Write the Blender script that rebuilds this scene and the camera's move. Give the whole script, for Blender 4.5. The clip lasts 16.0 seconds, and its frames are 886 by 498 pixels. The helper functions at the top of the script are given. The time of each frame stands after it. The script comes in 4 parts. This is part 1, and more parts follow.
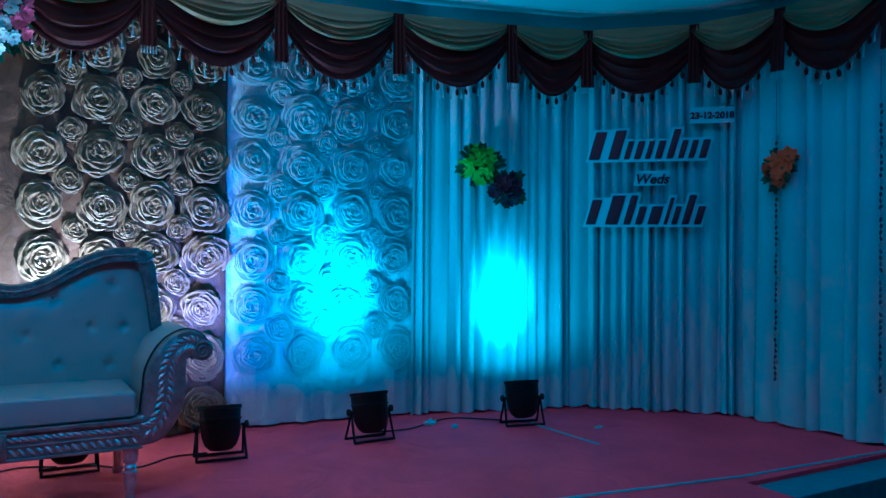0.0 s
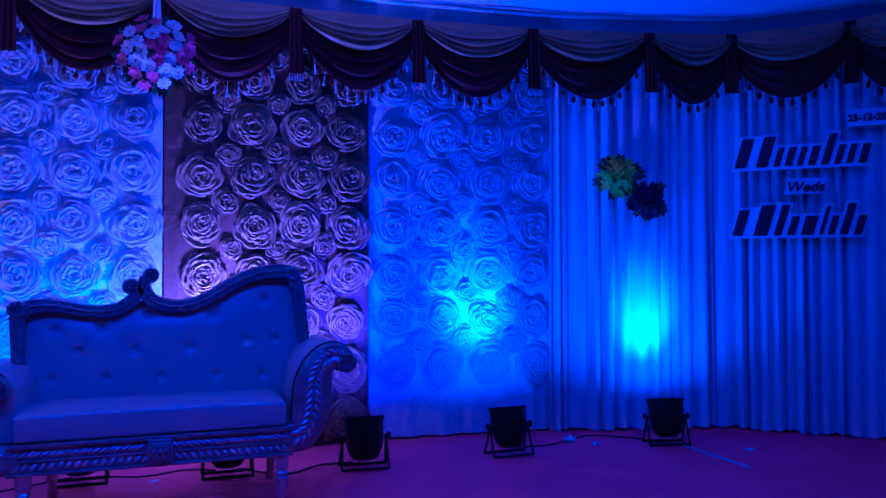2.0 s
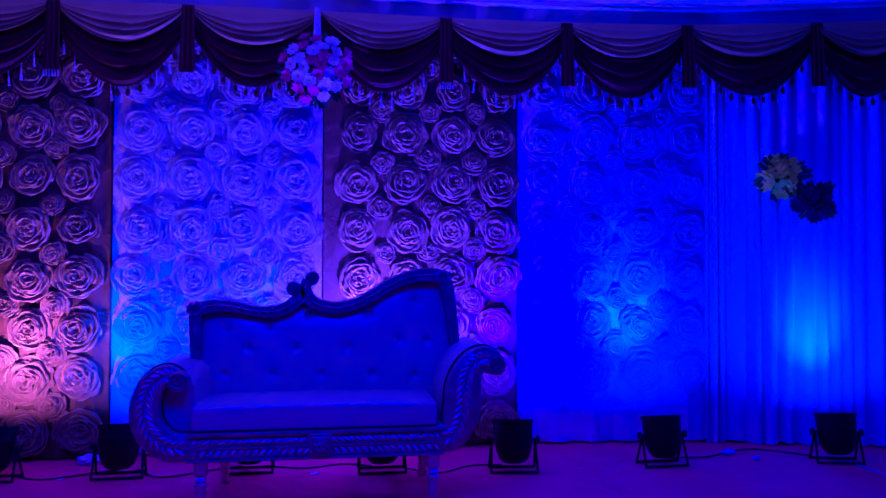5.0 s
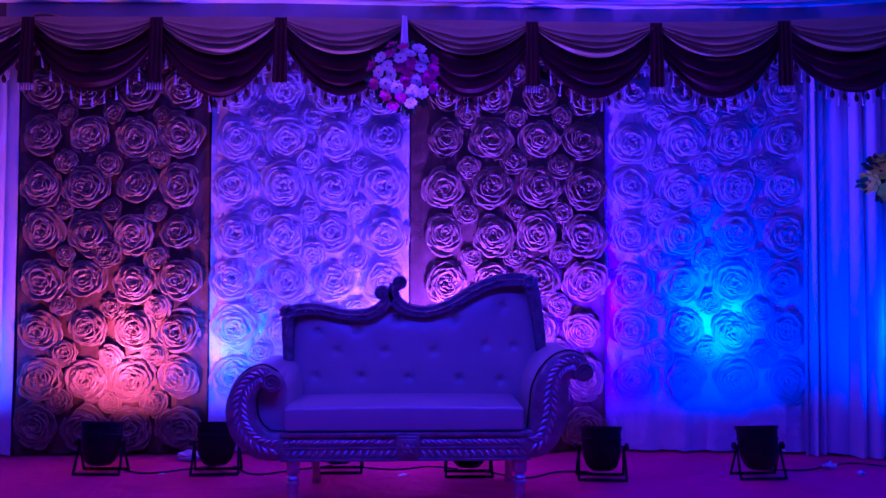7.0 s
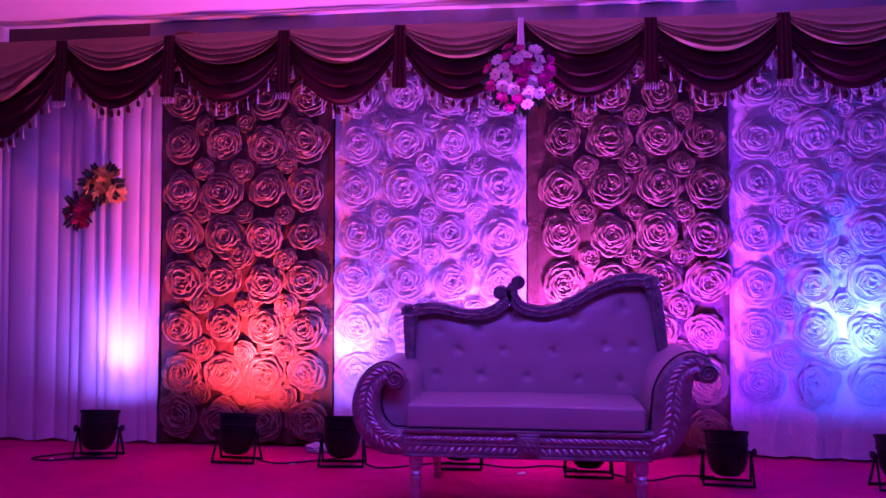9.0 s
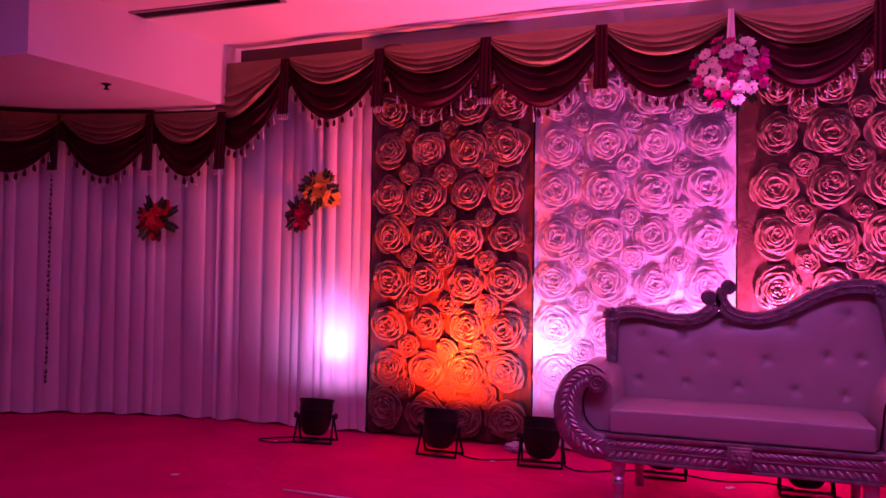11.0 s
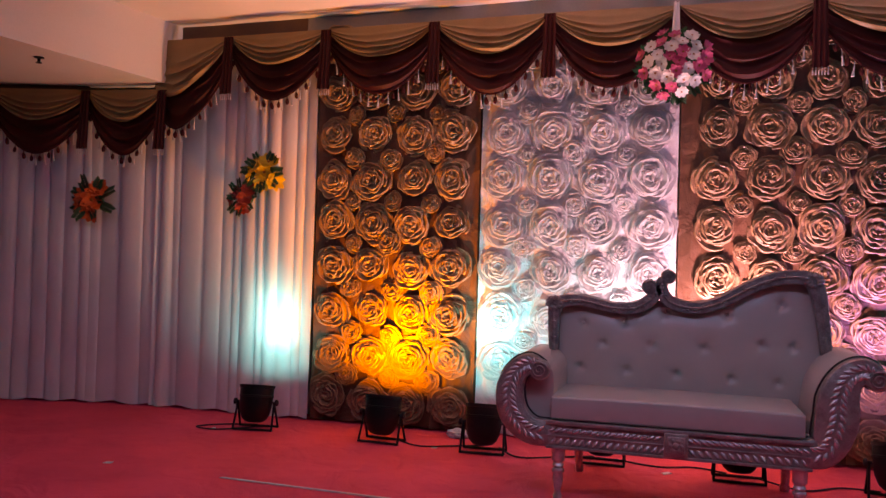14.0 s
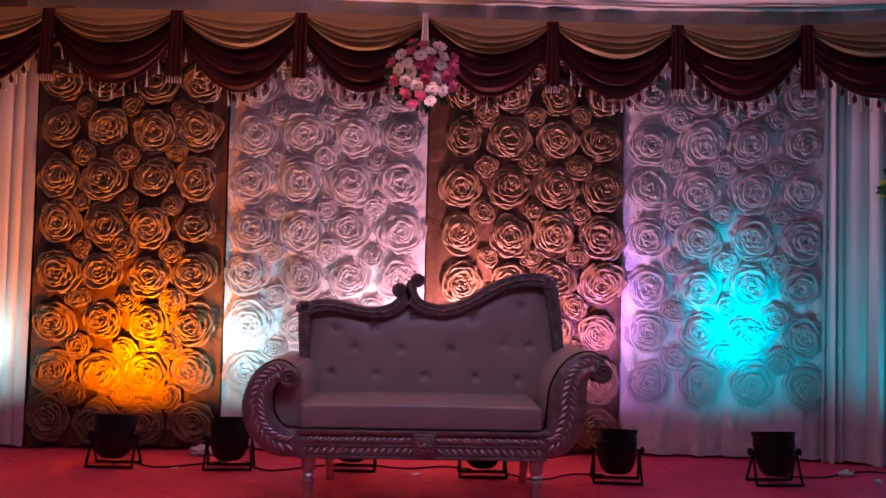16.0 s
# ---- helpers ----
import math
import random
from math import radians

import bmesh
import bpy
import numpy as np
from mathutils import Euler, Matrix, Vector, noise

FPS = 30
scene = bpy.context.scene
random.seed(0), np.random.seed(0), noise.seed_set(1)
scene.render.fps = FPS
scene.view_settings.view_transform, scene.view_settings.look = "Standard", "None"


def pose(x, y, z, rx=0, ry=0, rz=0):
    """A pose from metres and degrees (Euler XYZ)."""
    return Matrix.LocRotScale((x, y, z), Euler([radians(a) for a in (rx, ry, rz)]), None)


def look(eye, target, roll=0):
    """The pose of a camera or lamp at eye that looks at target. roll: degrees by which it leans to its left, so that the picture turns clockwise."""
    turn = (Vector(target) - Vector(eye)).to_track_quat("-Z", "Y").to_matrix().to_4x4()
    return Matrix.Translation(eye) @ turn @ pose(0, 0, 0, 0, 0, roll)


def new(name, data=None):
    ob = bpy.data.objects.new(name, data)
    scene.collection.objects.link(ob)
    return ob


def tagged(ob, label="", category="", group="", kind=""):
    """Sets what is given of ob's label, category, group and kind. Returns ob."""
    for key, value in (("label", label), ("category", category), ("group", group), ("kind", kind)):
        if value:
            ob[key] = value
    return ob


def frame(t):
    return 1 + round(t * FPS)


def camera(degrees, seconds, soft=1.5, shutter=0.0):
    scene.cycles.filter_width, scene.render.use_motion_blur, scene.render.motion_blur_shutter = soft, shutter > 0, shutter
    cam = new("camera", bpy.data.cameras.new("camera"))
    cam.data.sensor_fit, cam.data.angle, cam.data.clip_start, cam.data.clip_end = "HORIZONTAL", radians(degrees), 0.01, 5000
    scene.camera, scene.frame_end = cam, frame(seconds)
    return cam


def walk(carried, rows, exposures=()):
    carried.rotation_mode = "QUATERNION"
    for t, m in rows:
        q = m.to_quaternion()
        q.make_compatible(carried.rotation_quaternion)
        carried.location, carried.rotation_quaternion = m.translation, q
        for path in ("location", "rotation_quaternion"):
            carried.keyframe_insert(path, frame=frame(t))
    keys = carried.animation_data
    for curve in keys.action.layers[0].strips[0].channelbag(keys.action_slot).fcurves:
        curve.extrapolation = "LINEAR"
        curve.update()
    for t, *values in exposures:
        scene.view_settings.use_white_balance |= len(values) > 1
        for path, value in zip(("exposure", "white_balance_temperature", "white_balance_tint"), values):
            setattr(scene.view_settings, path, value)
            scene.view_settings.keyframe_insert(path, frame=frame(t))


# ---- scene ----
cam = camera(59.0, 16.0)
ROWS = [
    (0.0, (-0.005, -4.773, 1.097), (0.984, -3.035, 1.102), 0.4),
    (0.5, (-0.004, -4.773, 1.094), (0.919, -2.997, 1.128), 0.2),
    (1.0, (-0.008, -4.777, 1.094), (0.826, -2.960, 1.133), -0.1),
    (1.5, (-0.010, -4.781, 1.094), (0.742, -2.928, 1.134), -0.1),
    (2.0, (-0.010, -4.786, 1.096), (0.662, -2.902, 1.138), -0.1),
    (2.5, (-0.011, -4.789, 1.096), (0.584, -2.879, 1.140), -0.1),
    (3.0, (-0.011, -4.794, 1.098), (0.530, -2.870, 1.146), -0.1),
    (3.5, (-0.012, -4.794, 1.099), (0.465, -2.853, 1.152), -0.2),
    (4.0, (-0.013, -4.798, 1.098), (0.408, -2.844, 1.151), -0.1),
    (6.5, (-0.022, -4.825, 1.105), (0.114, -2.830, 1.159), 0.2),
    (7.0, (-0.020, -4.824, 1.106), (0.067, -2.827, 1.165), 0.2),
    (7.5, (-0.022, -4.832, 1.104), (0.003, -2.834, 1.167), 0.1),
    (8.0, (-0.019, -4.841, 1.108), (-0.063, -2.843, 1.169), 0.0),
    (10.5, (-0.100, -4.916, 1.110), (-0.629, -2.989, 1.164), 0.6),
    (11.0, (-0.096, -4.915, 1.113), (-0.767, -3.032, 1.169), 0.8),
    (11.5, (-0.090, -4.918, 1.114), (-0.898, -3.089, 1.164), 1.0),
    (12.0, (-0.090, -4.919, 1.103), (-1.017, -3.147, 1.158), 1.0),
    (12.5, (-0.088, -4.927, 1.110), (-1.059, -3.178, 1.156), 0.9),
    (13.0, (-0.091, -4.907, 1.109), (-0.939, -3.096, 1.131), 1.0),
    (13.5, (-0.098, -4.901, 1.110), (-0.804, -3.030, 1.128), 1.3),
    (14.0, (-0.097, -4.887, 1.109), (-0.637, -2.962, 1.135), 1.6),
    (14.5, (-0.094, -4.845, 1.102), (-0.400, -2.869, 1.144), 1.3),
    (15.0, (-0.092, -4.805, 1.090), (-0.192, -2.808, 1.136), 0.8),
    (15.5, (-0.093, -4.798, 1.085), (-0.076, -2.799, 1.144), 1.1),
    (16.0, (-0.092, -4.800, 1.087), (-0.016, -2.803, 1.151), 1.3),
]
# seconds, stops, kelvin, tint of the phone's picture
TINTS = [
    (0, -0.38, 1850, -142), (0.5, -0.63, 1950, -74), (1, -0.37, 2500, -94), (1.5, -1.44, 1850, -22), (2, -1.68, 1850, -11),
    (2.5, -1.84, 2500, 25), (3, -1.91, 1950, -3), (3.5, -2.17, 2500, 29), (4, -2.22, 1850, 1), (6.5, -1.76, 4200, 130),
    (7, -1.6, 3350, 72), (7.5, -1.33, 4700, 150), (8, -1.01, 5300, 150), (10.5, -0.71, 6200, 150), (11, -0.53, 9450, 142),
    (11.5, -0.22, 3350, -144), (12, -0.39, 3150, -86), (12.5, -0.14, 3150, -30), (13, -0.27, 5100, 110), (13.5, -0.16, 25000, 47),
    (14, -0.08, 12300, -141), (14.5, -0.55, 2050, -127), (15, -0.61, 2750, -86), (15.5, -0.56, 2700, -114), (16, -0.7, 12150, -110),
]
walk(cam, [(t, look(eye, at, roll)) for t, eye, at, roll in ROWS], TINTS)

# ---- light ----
world = bpy.data.worlds.new("world")
world.use_nodes = True
world.node_tree.nodes["Background"].inputs["Color"].default_value = (0.1, 0.12, 0.2, 1)
world.node_tree.nodes["Background"].inputs["Strength"].default_value = 0.02
scene.world = world

# x, y, turn, tilt, watts of the beam and of its wide spill, colour of each stage can light
CANS = [
    (-2.56, -0.40, 8, 12, 40, 42, (0.50, 0.40, 1.0)),
    (-1.70, -0.42, -4, 12, 240, 500, (1.0, 0.12, 0.02)),
    (-1.07, -0.44, 3, 12, 60, 85, (0.36, 0.38, 1.0)),
    (-0.40, -0.43, 0, 12, 120, 120, (0.70, 0.26, 0.75)),
    (0.31, -0.53, 0, 12, 320, 760, (0.85, 0.19, 0.60)),
    (1.02, -0.62, -6, 12, 130, 120, (0.42, 0.09, 0.95)),
    (1.88, -0.62, 2, 12, 250, 90, (0.07, 0.32, 1.0)),
    (2.90, -0.70, -14, 12, 125, 52, (0.06, 0.33, 1.0)),
]


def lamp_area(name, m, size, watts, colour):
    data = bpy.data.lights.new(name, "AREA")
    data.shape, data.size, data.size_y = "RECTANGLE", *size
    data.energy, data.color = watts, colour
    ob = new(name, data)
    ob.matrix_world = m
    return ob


# dim unseen fill lamps added at ceiling height over the front of the stage
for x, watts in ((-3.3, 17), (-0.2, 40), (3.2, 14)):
    lamp_area("fill_lamp", look((x, -3.0, 2.70), (x * 1.15, -2.3, 0.0)), (2.4, 0.5), watts, (0.48, 0.21, 1.0))


# ---- materials ----
def mat(name, colour, rough=0.7, metal=0.0, second=None, scale=6.0, fine=60.0, bump=0.15, sheen=0.0,
        jitter=0.0, coat=0.0, translucent=0.0, alpha=1.0, spec=0.5, wrinkle=0.0):
    m = bpy.data.materials.new(name)
    m.use_nodes = True
    nodes, links = m.node_tree.nodes, m.node_tree.links
    b = nodes["Principled BSDF"]
    b.inputs["Roughness"].default_value, b.inputs["Metallic"].default_value = rough, metal
    b.inputs["Sheen Weight"].default_value = sheen
    b.inputs["Coat Weight"].default_value = coat
    b.inputs["Alpha"].default_value = alpha
    b.inputs["Specular IOR Level"].default_value = spec
    second = second or tuple(0.72 * c for c in colour)
    tc = nodes.new("ShaderNodeTexCoord")
    big, small = nodes.new("ShaderNodeTexNoise"), nodes.new("ShaderNodeTexNoise")
    for n, s in ((big, scale), (small, fine)):
        n.inputs["Scale"].default_value, n.inputs["Detail"].default_value = s, 5.0
        links.new(tc.outputs["Object"], n.inputs["Vector"])
    ramp = nodes.new("ShaderNodeValToRGB")
    ramp.color_ramp.elements[0].position, ramp.color_ramp.elements[1].position = 0.3, 0.68
    ramp.color_ramp.elements[0].color, ramp.color_ramp.elements[1].color = (*second, 1), (*colour, 1)
    mix = nodes.new("ShaderNodeMath")
    mix.operation = "MULTIPLY_ADD"
    mix.inputs[1].default_value = 0.35
    links.new(small.outputs["Fac"], mix.inputs[0])
    scaled = nodes.new("ShaderNodeMath")
    scaled.operation = "MULTIPLY"
    scaled.inputs[1].default_value = 0.65
    links.new(big.outputs["Fac"], scaled.inputs[0])
    links.new(scaled.outputs[0], mix.inputs[2])
    links.new(mix.outputs[0], ramp.inputs["Fac"])
    out = ramp.outputs["Color"]
    if jitter:
        info, hsv = nodes.new("ShaderNodeObjectInfo"), nodes.new("ShaderNodeHueSaturation")
        rng = nodes.new("ShaderNodeMapRange")
        rng.inputs["To Min"].default_value, rng.inputs["To Max"].default_value = 1 - jitter, 1 + jitter * 0.4
        links.new(info.outputs["Random"], rng.inputs["Value"])
        links.new(rng.outputs["Result"], hsv.inputs["Value"])
        links.new(out, hsv.inputs["Color"])
        out = hsv.outputs["Color"]
    links.new(out, b.inputs["Base Color"])
    bp = nodes.new("ShaderNodeBump")
    bp.inputs["Strength"].default_value, bp.inputs["Distance"].default_value = bump, 0.01
    links.new(small.outputs["Fac"], bp.inputs["Height"])
    if wrinkle:
        fold, soft = nodes.new("ShaderNodeTexNoise"), nodes.new("ShaderNodeBump")
        fold.inputs["Scale"].default_value, fold.inputs["Detail"].default_value, fold.inputs["Distortion"].default_value = 3.2, 3.0, 1.6
        soft.inputs["Strength"].default_value, soft.inputs["Distance"].default_value = wrinkle, 0.06
        links.new(tc.outputs["Object"], fold.inputs["Vector"])
        links.new(fold.outputs["Fac"], soft.inputs["Height"])
        links.new(soft.outputs["Normal"], bp.inputs["Normal"])
    links.new(bp.outputs["Normal"], b.inputs["Normal"])
    if translucent:
        tr, ms = nodes.new("ShaderNodeBsdfTranslucent"), nodes.new("ShaderNodeMixShader")
        links.new(out, tr.inputs["Color"])
        ms.inputs["Fac"].default_value = translucent
        links.new(b.outputs[0], ms.inputs[1])
        links.new(tr.outputs[0], ms.inputs[2])
        links.new(ms.outputs[0], nodes["Material Output"].inputs["Surface"])
    return m


CARPET = mat("red_carpet", (0.72, 0.042, 0.16), 0.9, second=(0.50, 0.028, 0.11), scale=2.2, fine=140, bump=0.5, spec=0.2, wrinkle=0.45)
DARK_FLOOR = mat("dark_floor", (0.035, 0.03, 0.03), 0.5, scale=3)
GRANITE = mat("grey_step", (0.32, 0.34, 0.36), 0.45, scale=20, fine=200)
PLASTER = mat("ceiling_plaster", (0.78, 0.77, 0.74), 0.85, second=(0.7, 0.69, 0.66), scale=1.5, fine=90, bump=0.06)
WALL = mat("wall_paint", (0.6, 0.58, 0.54), 0.85, second=(0.52, 0.5, 0.47), scale=1.5, bump=0.08)
FASCIA = mat("fascia_paint", (0.29, 0.29, 0.28), 0.6, second=(0.23, 0.23, 0.225), scale=3)
BROWN_TRIM = mat("brown_trim", (0.09, 0.05, 0.035), 0.5, scale=9)
CURTAIN = mat("white_curtain_cloth", (0.72, 0.72, 0.72), 0.75, second=(0.6, 0.6, 0.6), scale=3, fine=220, bump=0.12, sheen=0.25)
TULLE = mat("white_tulle", (0.74, 0.74, 0.75), 0.8, second=(0.55, 0.55, 0.57), scale=7, fine=90, bump=0.4, sheen=0.3, wrinkle=0.6)
WHITE_ROSE = mat("white_fabric_rose", (0.78, 0.78, 0.79), 0.7, second=(0.6, 0.6, 0.62), scale=18, fine=110, bump=0.35, sheen=0.3, jitter=0.10, translucent=0.5)
BROWN_CLOTH = mat("brown_backing_cloth", (0.11, 0.045, 0.022), 0.6, second=(0.06, 0.024, 0.012), scale=5, fine=130, bump=0.3, wrinkle=0.5)
GOLD_ROSE = mat("gold_satin_rose", (0.36, 0.23, 0.14), 0.30, second=(0.19, 0.11, 0.06), scale=16, fine=110, bump=0.3, sheen=0.05, jitter=0.25)
BEIGE_SATIN = mat("beige_valance_satin", (0.27, 0.185, 0.085), 0.45, second=(0.19, 0.125, 0.055), scale=5, fine=160, bump=0.2, sheen=0.1)
MAROON = mat("maroon_velvet", (0.050, 0.0035, 0.008), 0.6, second=(0.025, 0.002, 0.0045), scale=5, fine=160, bump=0.2, spec=0.2)
SILVER_THREAD = mat("silver_thread", (0.66, 0.63, 0.62), 0.45, second=(0.42, 0.39, 0.39), scale=40, fine=300)
LEATHER = mat("cream_leatherette", (0.55, 0.485, 0.44), 0.30, second=(0.47, 0.41, 0.375), scale=5, fine=260, bump=0.10, coat=0.1)
CARVED = mat("antique_silver_carving", (0.48, 0.42, 0.39), 0.34, 0.4, second=(0.20, 0.165, 0.155), scale=22, fine=150, bump=0.35)
LEAF_SILVER = mat("silver_leaf_carving", (0.86, 0.81, 0.78), 0.27, 0.7, second=(0.52, 0.46, 0.44), scale=30, fine=150, bump=0.2)
DARK_CARVED = mat("dark_pewter_carving", (0.44, 0.41, 0.40), 0.34, 0.5, second=(0.13, 0.12, 0.125), scale=25, fine=150, bump=0.4)
PIPING = mat("black_piping", (0.012, 0.012, 0.012), 0.5)
BLACK_METAL = mat("black_metal", (0.008, 0.008, 0.009), 0.42, 0.0, second=(0.004, 0.004, 0.005), scale=20, spec=0.3)
BLACK_RUBBER = mat("black_rubber", (0.012, 0.012, 0.012), 0.6)
LENS = mat("dull_lens", (0.2, 0.2, 0.22), 0.15)


# ---- building helpers ----
def mesh_of(bm, name, *materials, smooth=True):
    bmesh.ops.recalc_face_normals(bm, faces=bm.faces[:])
    me = bpy.data.meshes.new(name)
    bm.to_mesh(me)
    bm.free()
    for m in materials:
        me.materials.append(m)
    if smooth:
        me.shade_smooth()
        me.set_sharp_from_angle(angle=radians(48))
    return me


def part(name, bm, material, parent, label="", smooth=True):
    ob = new(name, mesh_of(bm, name, *(material if isinstance(material, tuple) else (material,)), smooth=smooth))
    ob.parent = parent
    if label:
        tagged(ob, label)
    return ob


def share(name, me, parent, m, label=""):
    ob = new(name, me)
    ob.parent = parent
    ob.matrix_local = m
    return tagged(ob, label) if label else ob


def thing(name, m, label, category, group="", kind=""):
    ob = new(name)
    ob.empty_display_size = 0.1
    ob.matrix_world = m
    return tagged(ob, label, category, group, kind)


def box(bm, lo, hi, bevel=0.0, segs=2):
    vs = [bm.verts.new((x, y, z)) for x in (lo[0], hi[0]) for y in (lo[1], hi[1]) for z in (lo[2], hi[2])]
    fs = [bm.faces.new([vs[i] for i in q]) for q in ((0, 1, 3, 2), (4, 6, 7, 5), (0, 4, 5, 1), (2, 3, 7, 6), (0, 2, 6, 4), (1, 5, 7, 3))]
    if bevel:
        bmesh.ops.bevel(bm, geom=list({e for f in fs for e in f.edges}), offset=bevel, segments=segs, affect="EDGES", profile=0.5)
    return bm


def lathe(bm, profile, m=Matrix(), n=20, cap=True):
    """Profile rows of (radius, z), turned round z."""
    rings = []
    for r, z in profile:
        rings.append([bm.verts.new(m @ Vector((r * math.cos(2 * math.pi * i / n), r * math.sin(2 * math.pi * i / n), z))) for i in range(n)])
    for a, b in zip(rings, rings[1:]):
        for i in range(n):
            bm.faces.new((a[i], a[(i + 1) % n], b[(i + 1) % n], b[i]))
    if cap:
        bm.faces.new(rings[0][::-1])
        bm.faces.new(rings[-1])
    return bm


def spline(points, n):
    """Catmull-Rom through the points, n samples a stretch."""
    p = [Vector(q) for q in points]
    p = [2 * p[0] - p[1]] + p + [2 * p[-1] - p[-2]]
    out = []
    for a, b, c, d in zip(p, p[1:], p[2:], p[3:]):
        for i in range(n):
            t = i / n
            out.append(0.5 * (2 * b + (c - a) * t + (2 * a - 5 * b + 4 * c - d) * t * t + (3 * b - a - 3 * c + d) * t ** 3))
    return out + [p[-2]]


def tube(bm, points, radius, n=8):
    """A round cord along points; radius may be a function of the share of the way."""
    rings, count = [], len(points)
    for i, p in enumerate(points):
        d = (points[min(i + 1, count - 1)] - points[max(i - 1, 0)]).normalized()
        side = d.cross(Vector((0.13, 0.27, 0.95))).normalized()
        up = side.cross(d)
        r = radius(i / (count - 1)) if callable(radius) else radius
        rings.append([bm.verts.new(p + r * (math.cos(2 * math.pi * k / n) * side + math.sin(2 * math.pi * k / n) * up)) for k in range(n)])
    for a, b in zip(rings, rings[1:]):
        for k in range(n):
            bm.faces.new((a[k], a[(k + 1) % n], b[(k + 1) % n], b[k]))
    bm.faces.new(rings[0][::-1])
    bm.faces.new(rings[-1])
    return bm


def sheet(bm, rows, index=0):
    """A quad sheet through rows of points."""
    grid = [[bm.verts.new(p) for p in row] for row in rows]
    for a, b in zip(grid, grid[1:]):
        for i in range(len(a) - 1):
            bm.faces.new((a[i], a[i + 1], b[i + 1], b[i])).material_index = index
    return bm


def ball(bm, at, r, squash=(1, 1, 1), sub=1):
    bmesh.ops.create_icosphere(bm, subdivisions=sub, radius=1, matrix=Matrix.Translation(at) @ Matrix.Diagonal((*[r * s for s in squash], 1)))
    return bm


def wall_box(name, a, b, z0, z1, thick, material, label):
    """An upright slab from plan point a to b; its room face is the line a-b, with the room to the right of the way."""
    a, b = Vector(a), Vector(b)
    d = (b - a).normalized()
    angle = math.degrees(math.atan2(d.y, d.x))
    bm = box(bmesh.new(), (0, 0, z0), ((b - a).length, thick, z1))
    ob = new(name, mesh_of(bm, name, material, smooth=False))
    ob.matrix_world = pose(a.x, a.y, 0, 0, 0, angle)
    return tagged(ob, label, "wall", kind="structure")


# ---- structure ----
# plan of the backdrop, from its left side wall round to its right side wall
LINE = [(-5.83, -3.6), (-5.69, -0.79), (-4.80, -0.245), (-4.14, -0.075), (-2.38, 0.0), (1.2, 0.0), (2.43, -0.10), (3.58, -0.40), (4.40, -1.17), (4.46, -3.6)]
TOP, LOW_TOP, CEIL, LOW = 2.63, 2.245, 2.76, 2.29


def sag(x):
    """The head of the backdrop and the ceiling drop slightly towards the soffit."""
    return -0.038 * min(1.0, max(0.0, (-0.8 - x) / 2.4))



bm = bmesh.new()
box(bm, (-4.58, -2.24, -0.12), (4.9, 0.6, 0.0))
box(bm, (-6.3, -1.62, -0.12), (-4.58, 0.6, 0.0))
box(bm, (-4.58, -3.75, -0.12), (3.12, -2.24, 0.0))
stage = new("floor", mesh_of(bm, "floor", CARPET, smooth=False))
tagged(stage, "stage floor covered with worn red carpet", "floor", kind="structure")
bm = box(bmesh.new(), (-9, -14, -0.5), (9, 0.6, -0.42))
tagged(new("ground", mesh_of(bm, "ground", DARK_FLOOR, smooth=False)), "dark hall floor below the stage", "floor", kind="structure")
for name, x0, x1, y0 in (("trim_1", 3.125, 4.9, -2.243), ("trim_2", -6.3, -4.585, -1.623)):
    bm = box(bmesh.new(), (x0, y0 - 0.22, -0.41), (x1, y0, -0.02), 0.004, 1)
    tagged(new(name, mesh_of(bm, name, GRANITE, smooth=False)), "grey stone step along the stage edge", "step", kind="structure")

for i, (a, b) in enumerate(zip(LINE, LINE[1:])):
    d = (Vector(b) - Vector(a)).normalized()
    off = Vector((-d.y, d.x)) * 0.16
    wall_box(f"wall_{i + 1}", Vector(a) + off - d * 0.04, Vector(b) + off + d * 0.04, -0.42, 2.9, 0.12, WALL, "plain painted wall behind the drapes")
wall_box("wall_hall_left", (-6.2, -14), (-6.2, -3.5), -0.42, 3.3, 0.15, WALL, "plain painted hall wall")
wall_box("wall_hall_right", (4.7, -3.5), (4.7, -14), -0.42, 3.3, 0.15, WALL, "plain painted hall wall")
wall_box("wall_hall_back", (4.7, -13.5), (-6.2, -13.5), -0.42, 3.3, 0.15, WALL, "plain painted hall wall")

bm = bmesh.new()
for x0, x1 in ((-3.2, -0.8), (-0.8, 6.0)):
    box(bm, (x0, -14, CEIL), (x1, 0.9, CEIL + 0.1))
box(bm, (-4.0, -1.618, CEIL), (-3.2, 0.9, CEIL + 0.1))
box(bm, (-4.73, -14, CEIL), (-3.2, -1.62, CEIL + 0.1))
for v in bm.verts:
    v.co.z += sag(v.co.x)
tagged(new("ceiling", mesh_of(bm, "ceiling", PLASTER, smooth=False)), "smooth white plaster ceiling", "ceiling", kind="structure")
# lowered soffit over the stage's side, with its upright faces
bm = bmesh.new()
foot = [(-3.35, 0.6), (-3.74, -1.62), (-4.73, -1.62), (-4.80, -6.0), (-7.0, -6.0), (-7.0, 0.6)]
lo = [bm.verts.new((x, y, LOW)) for x, y in foot]
hi = [bm.verts.new((x, y, CEIL + 0.05)) for x, y in foot]
bm.faces.new(lo), bm.faces.new(hi)
for i in range(len(foot)):
    j = (i + 1) % len(foot)
    bm.faces.new((lo[i], lo[j], hi[j], hi[i]))
tagged(new("ceiling_soffit", mesh_of(bm, "ceiling_soffit", PLASTER, smooth=False)), "lowered white plaster soffit over the stage side", "ceiling", kind="structure")


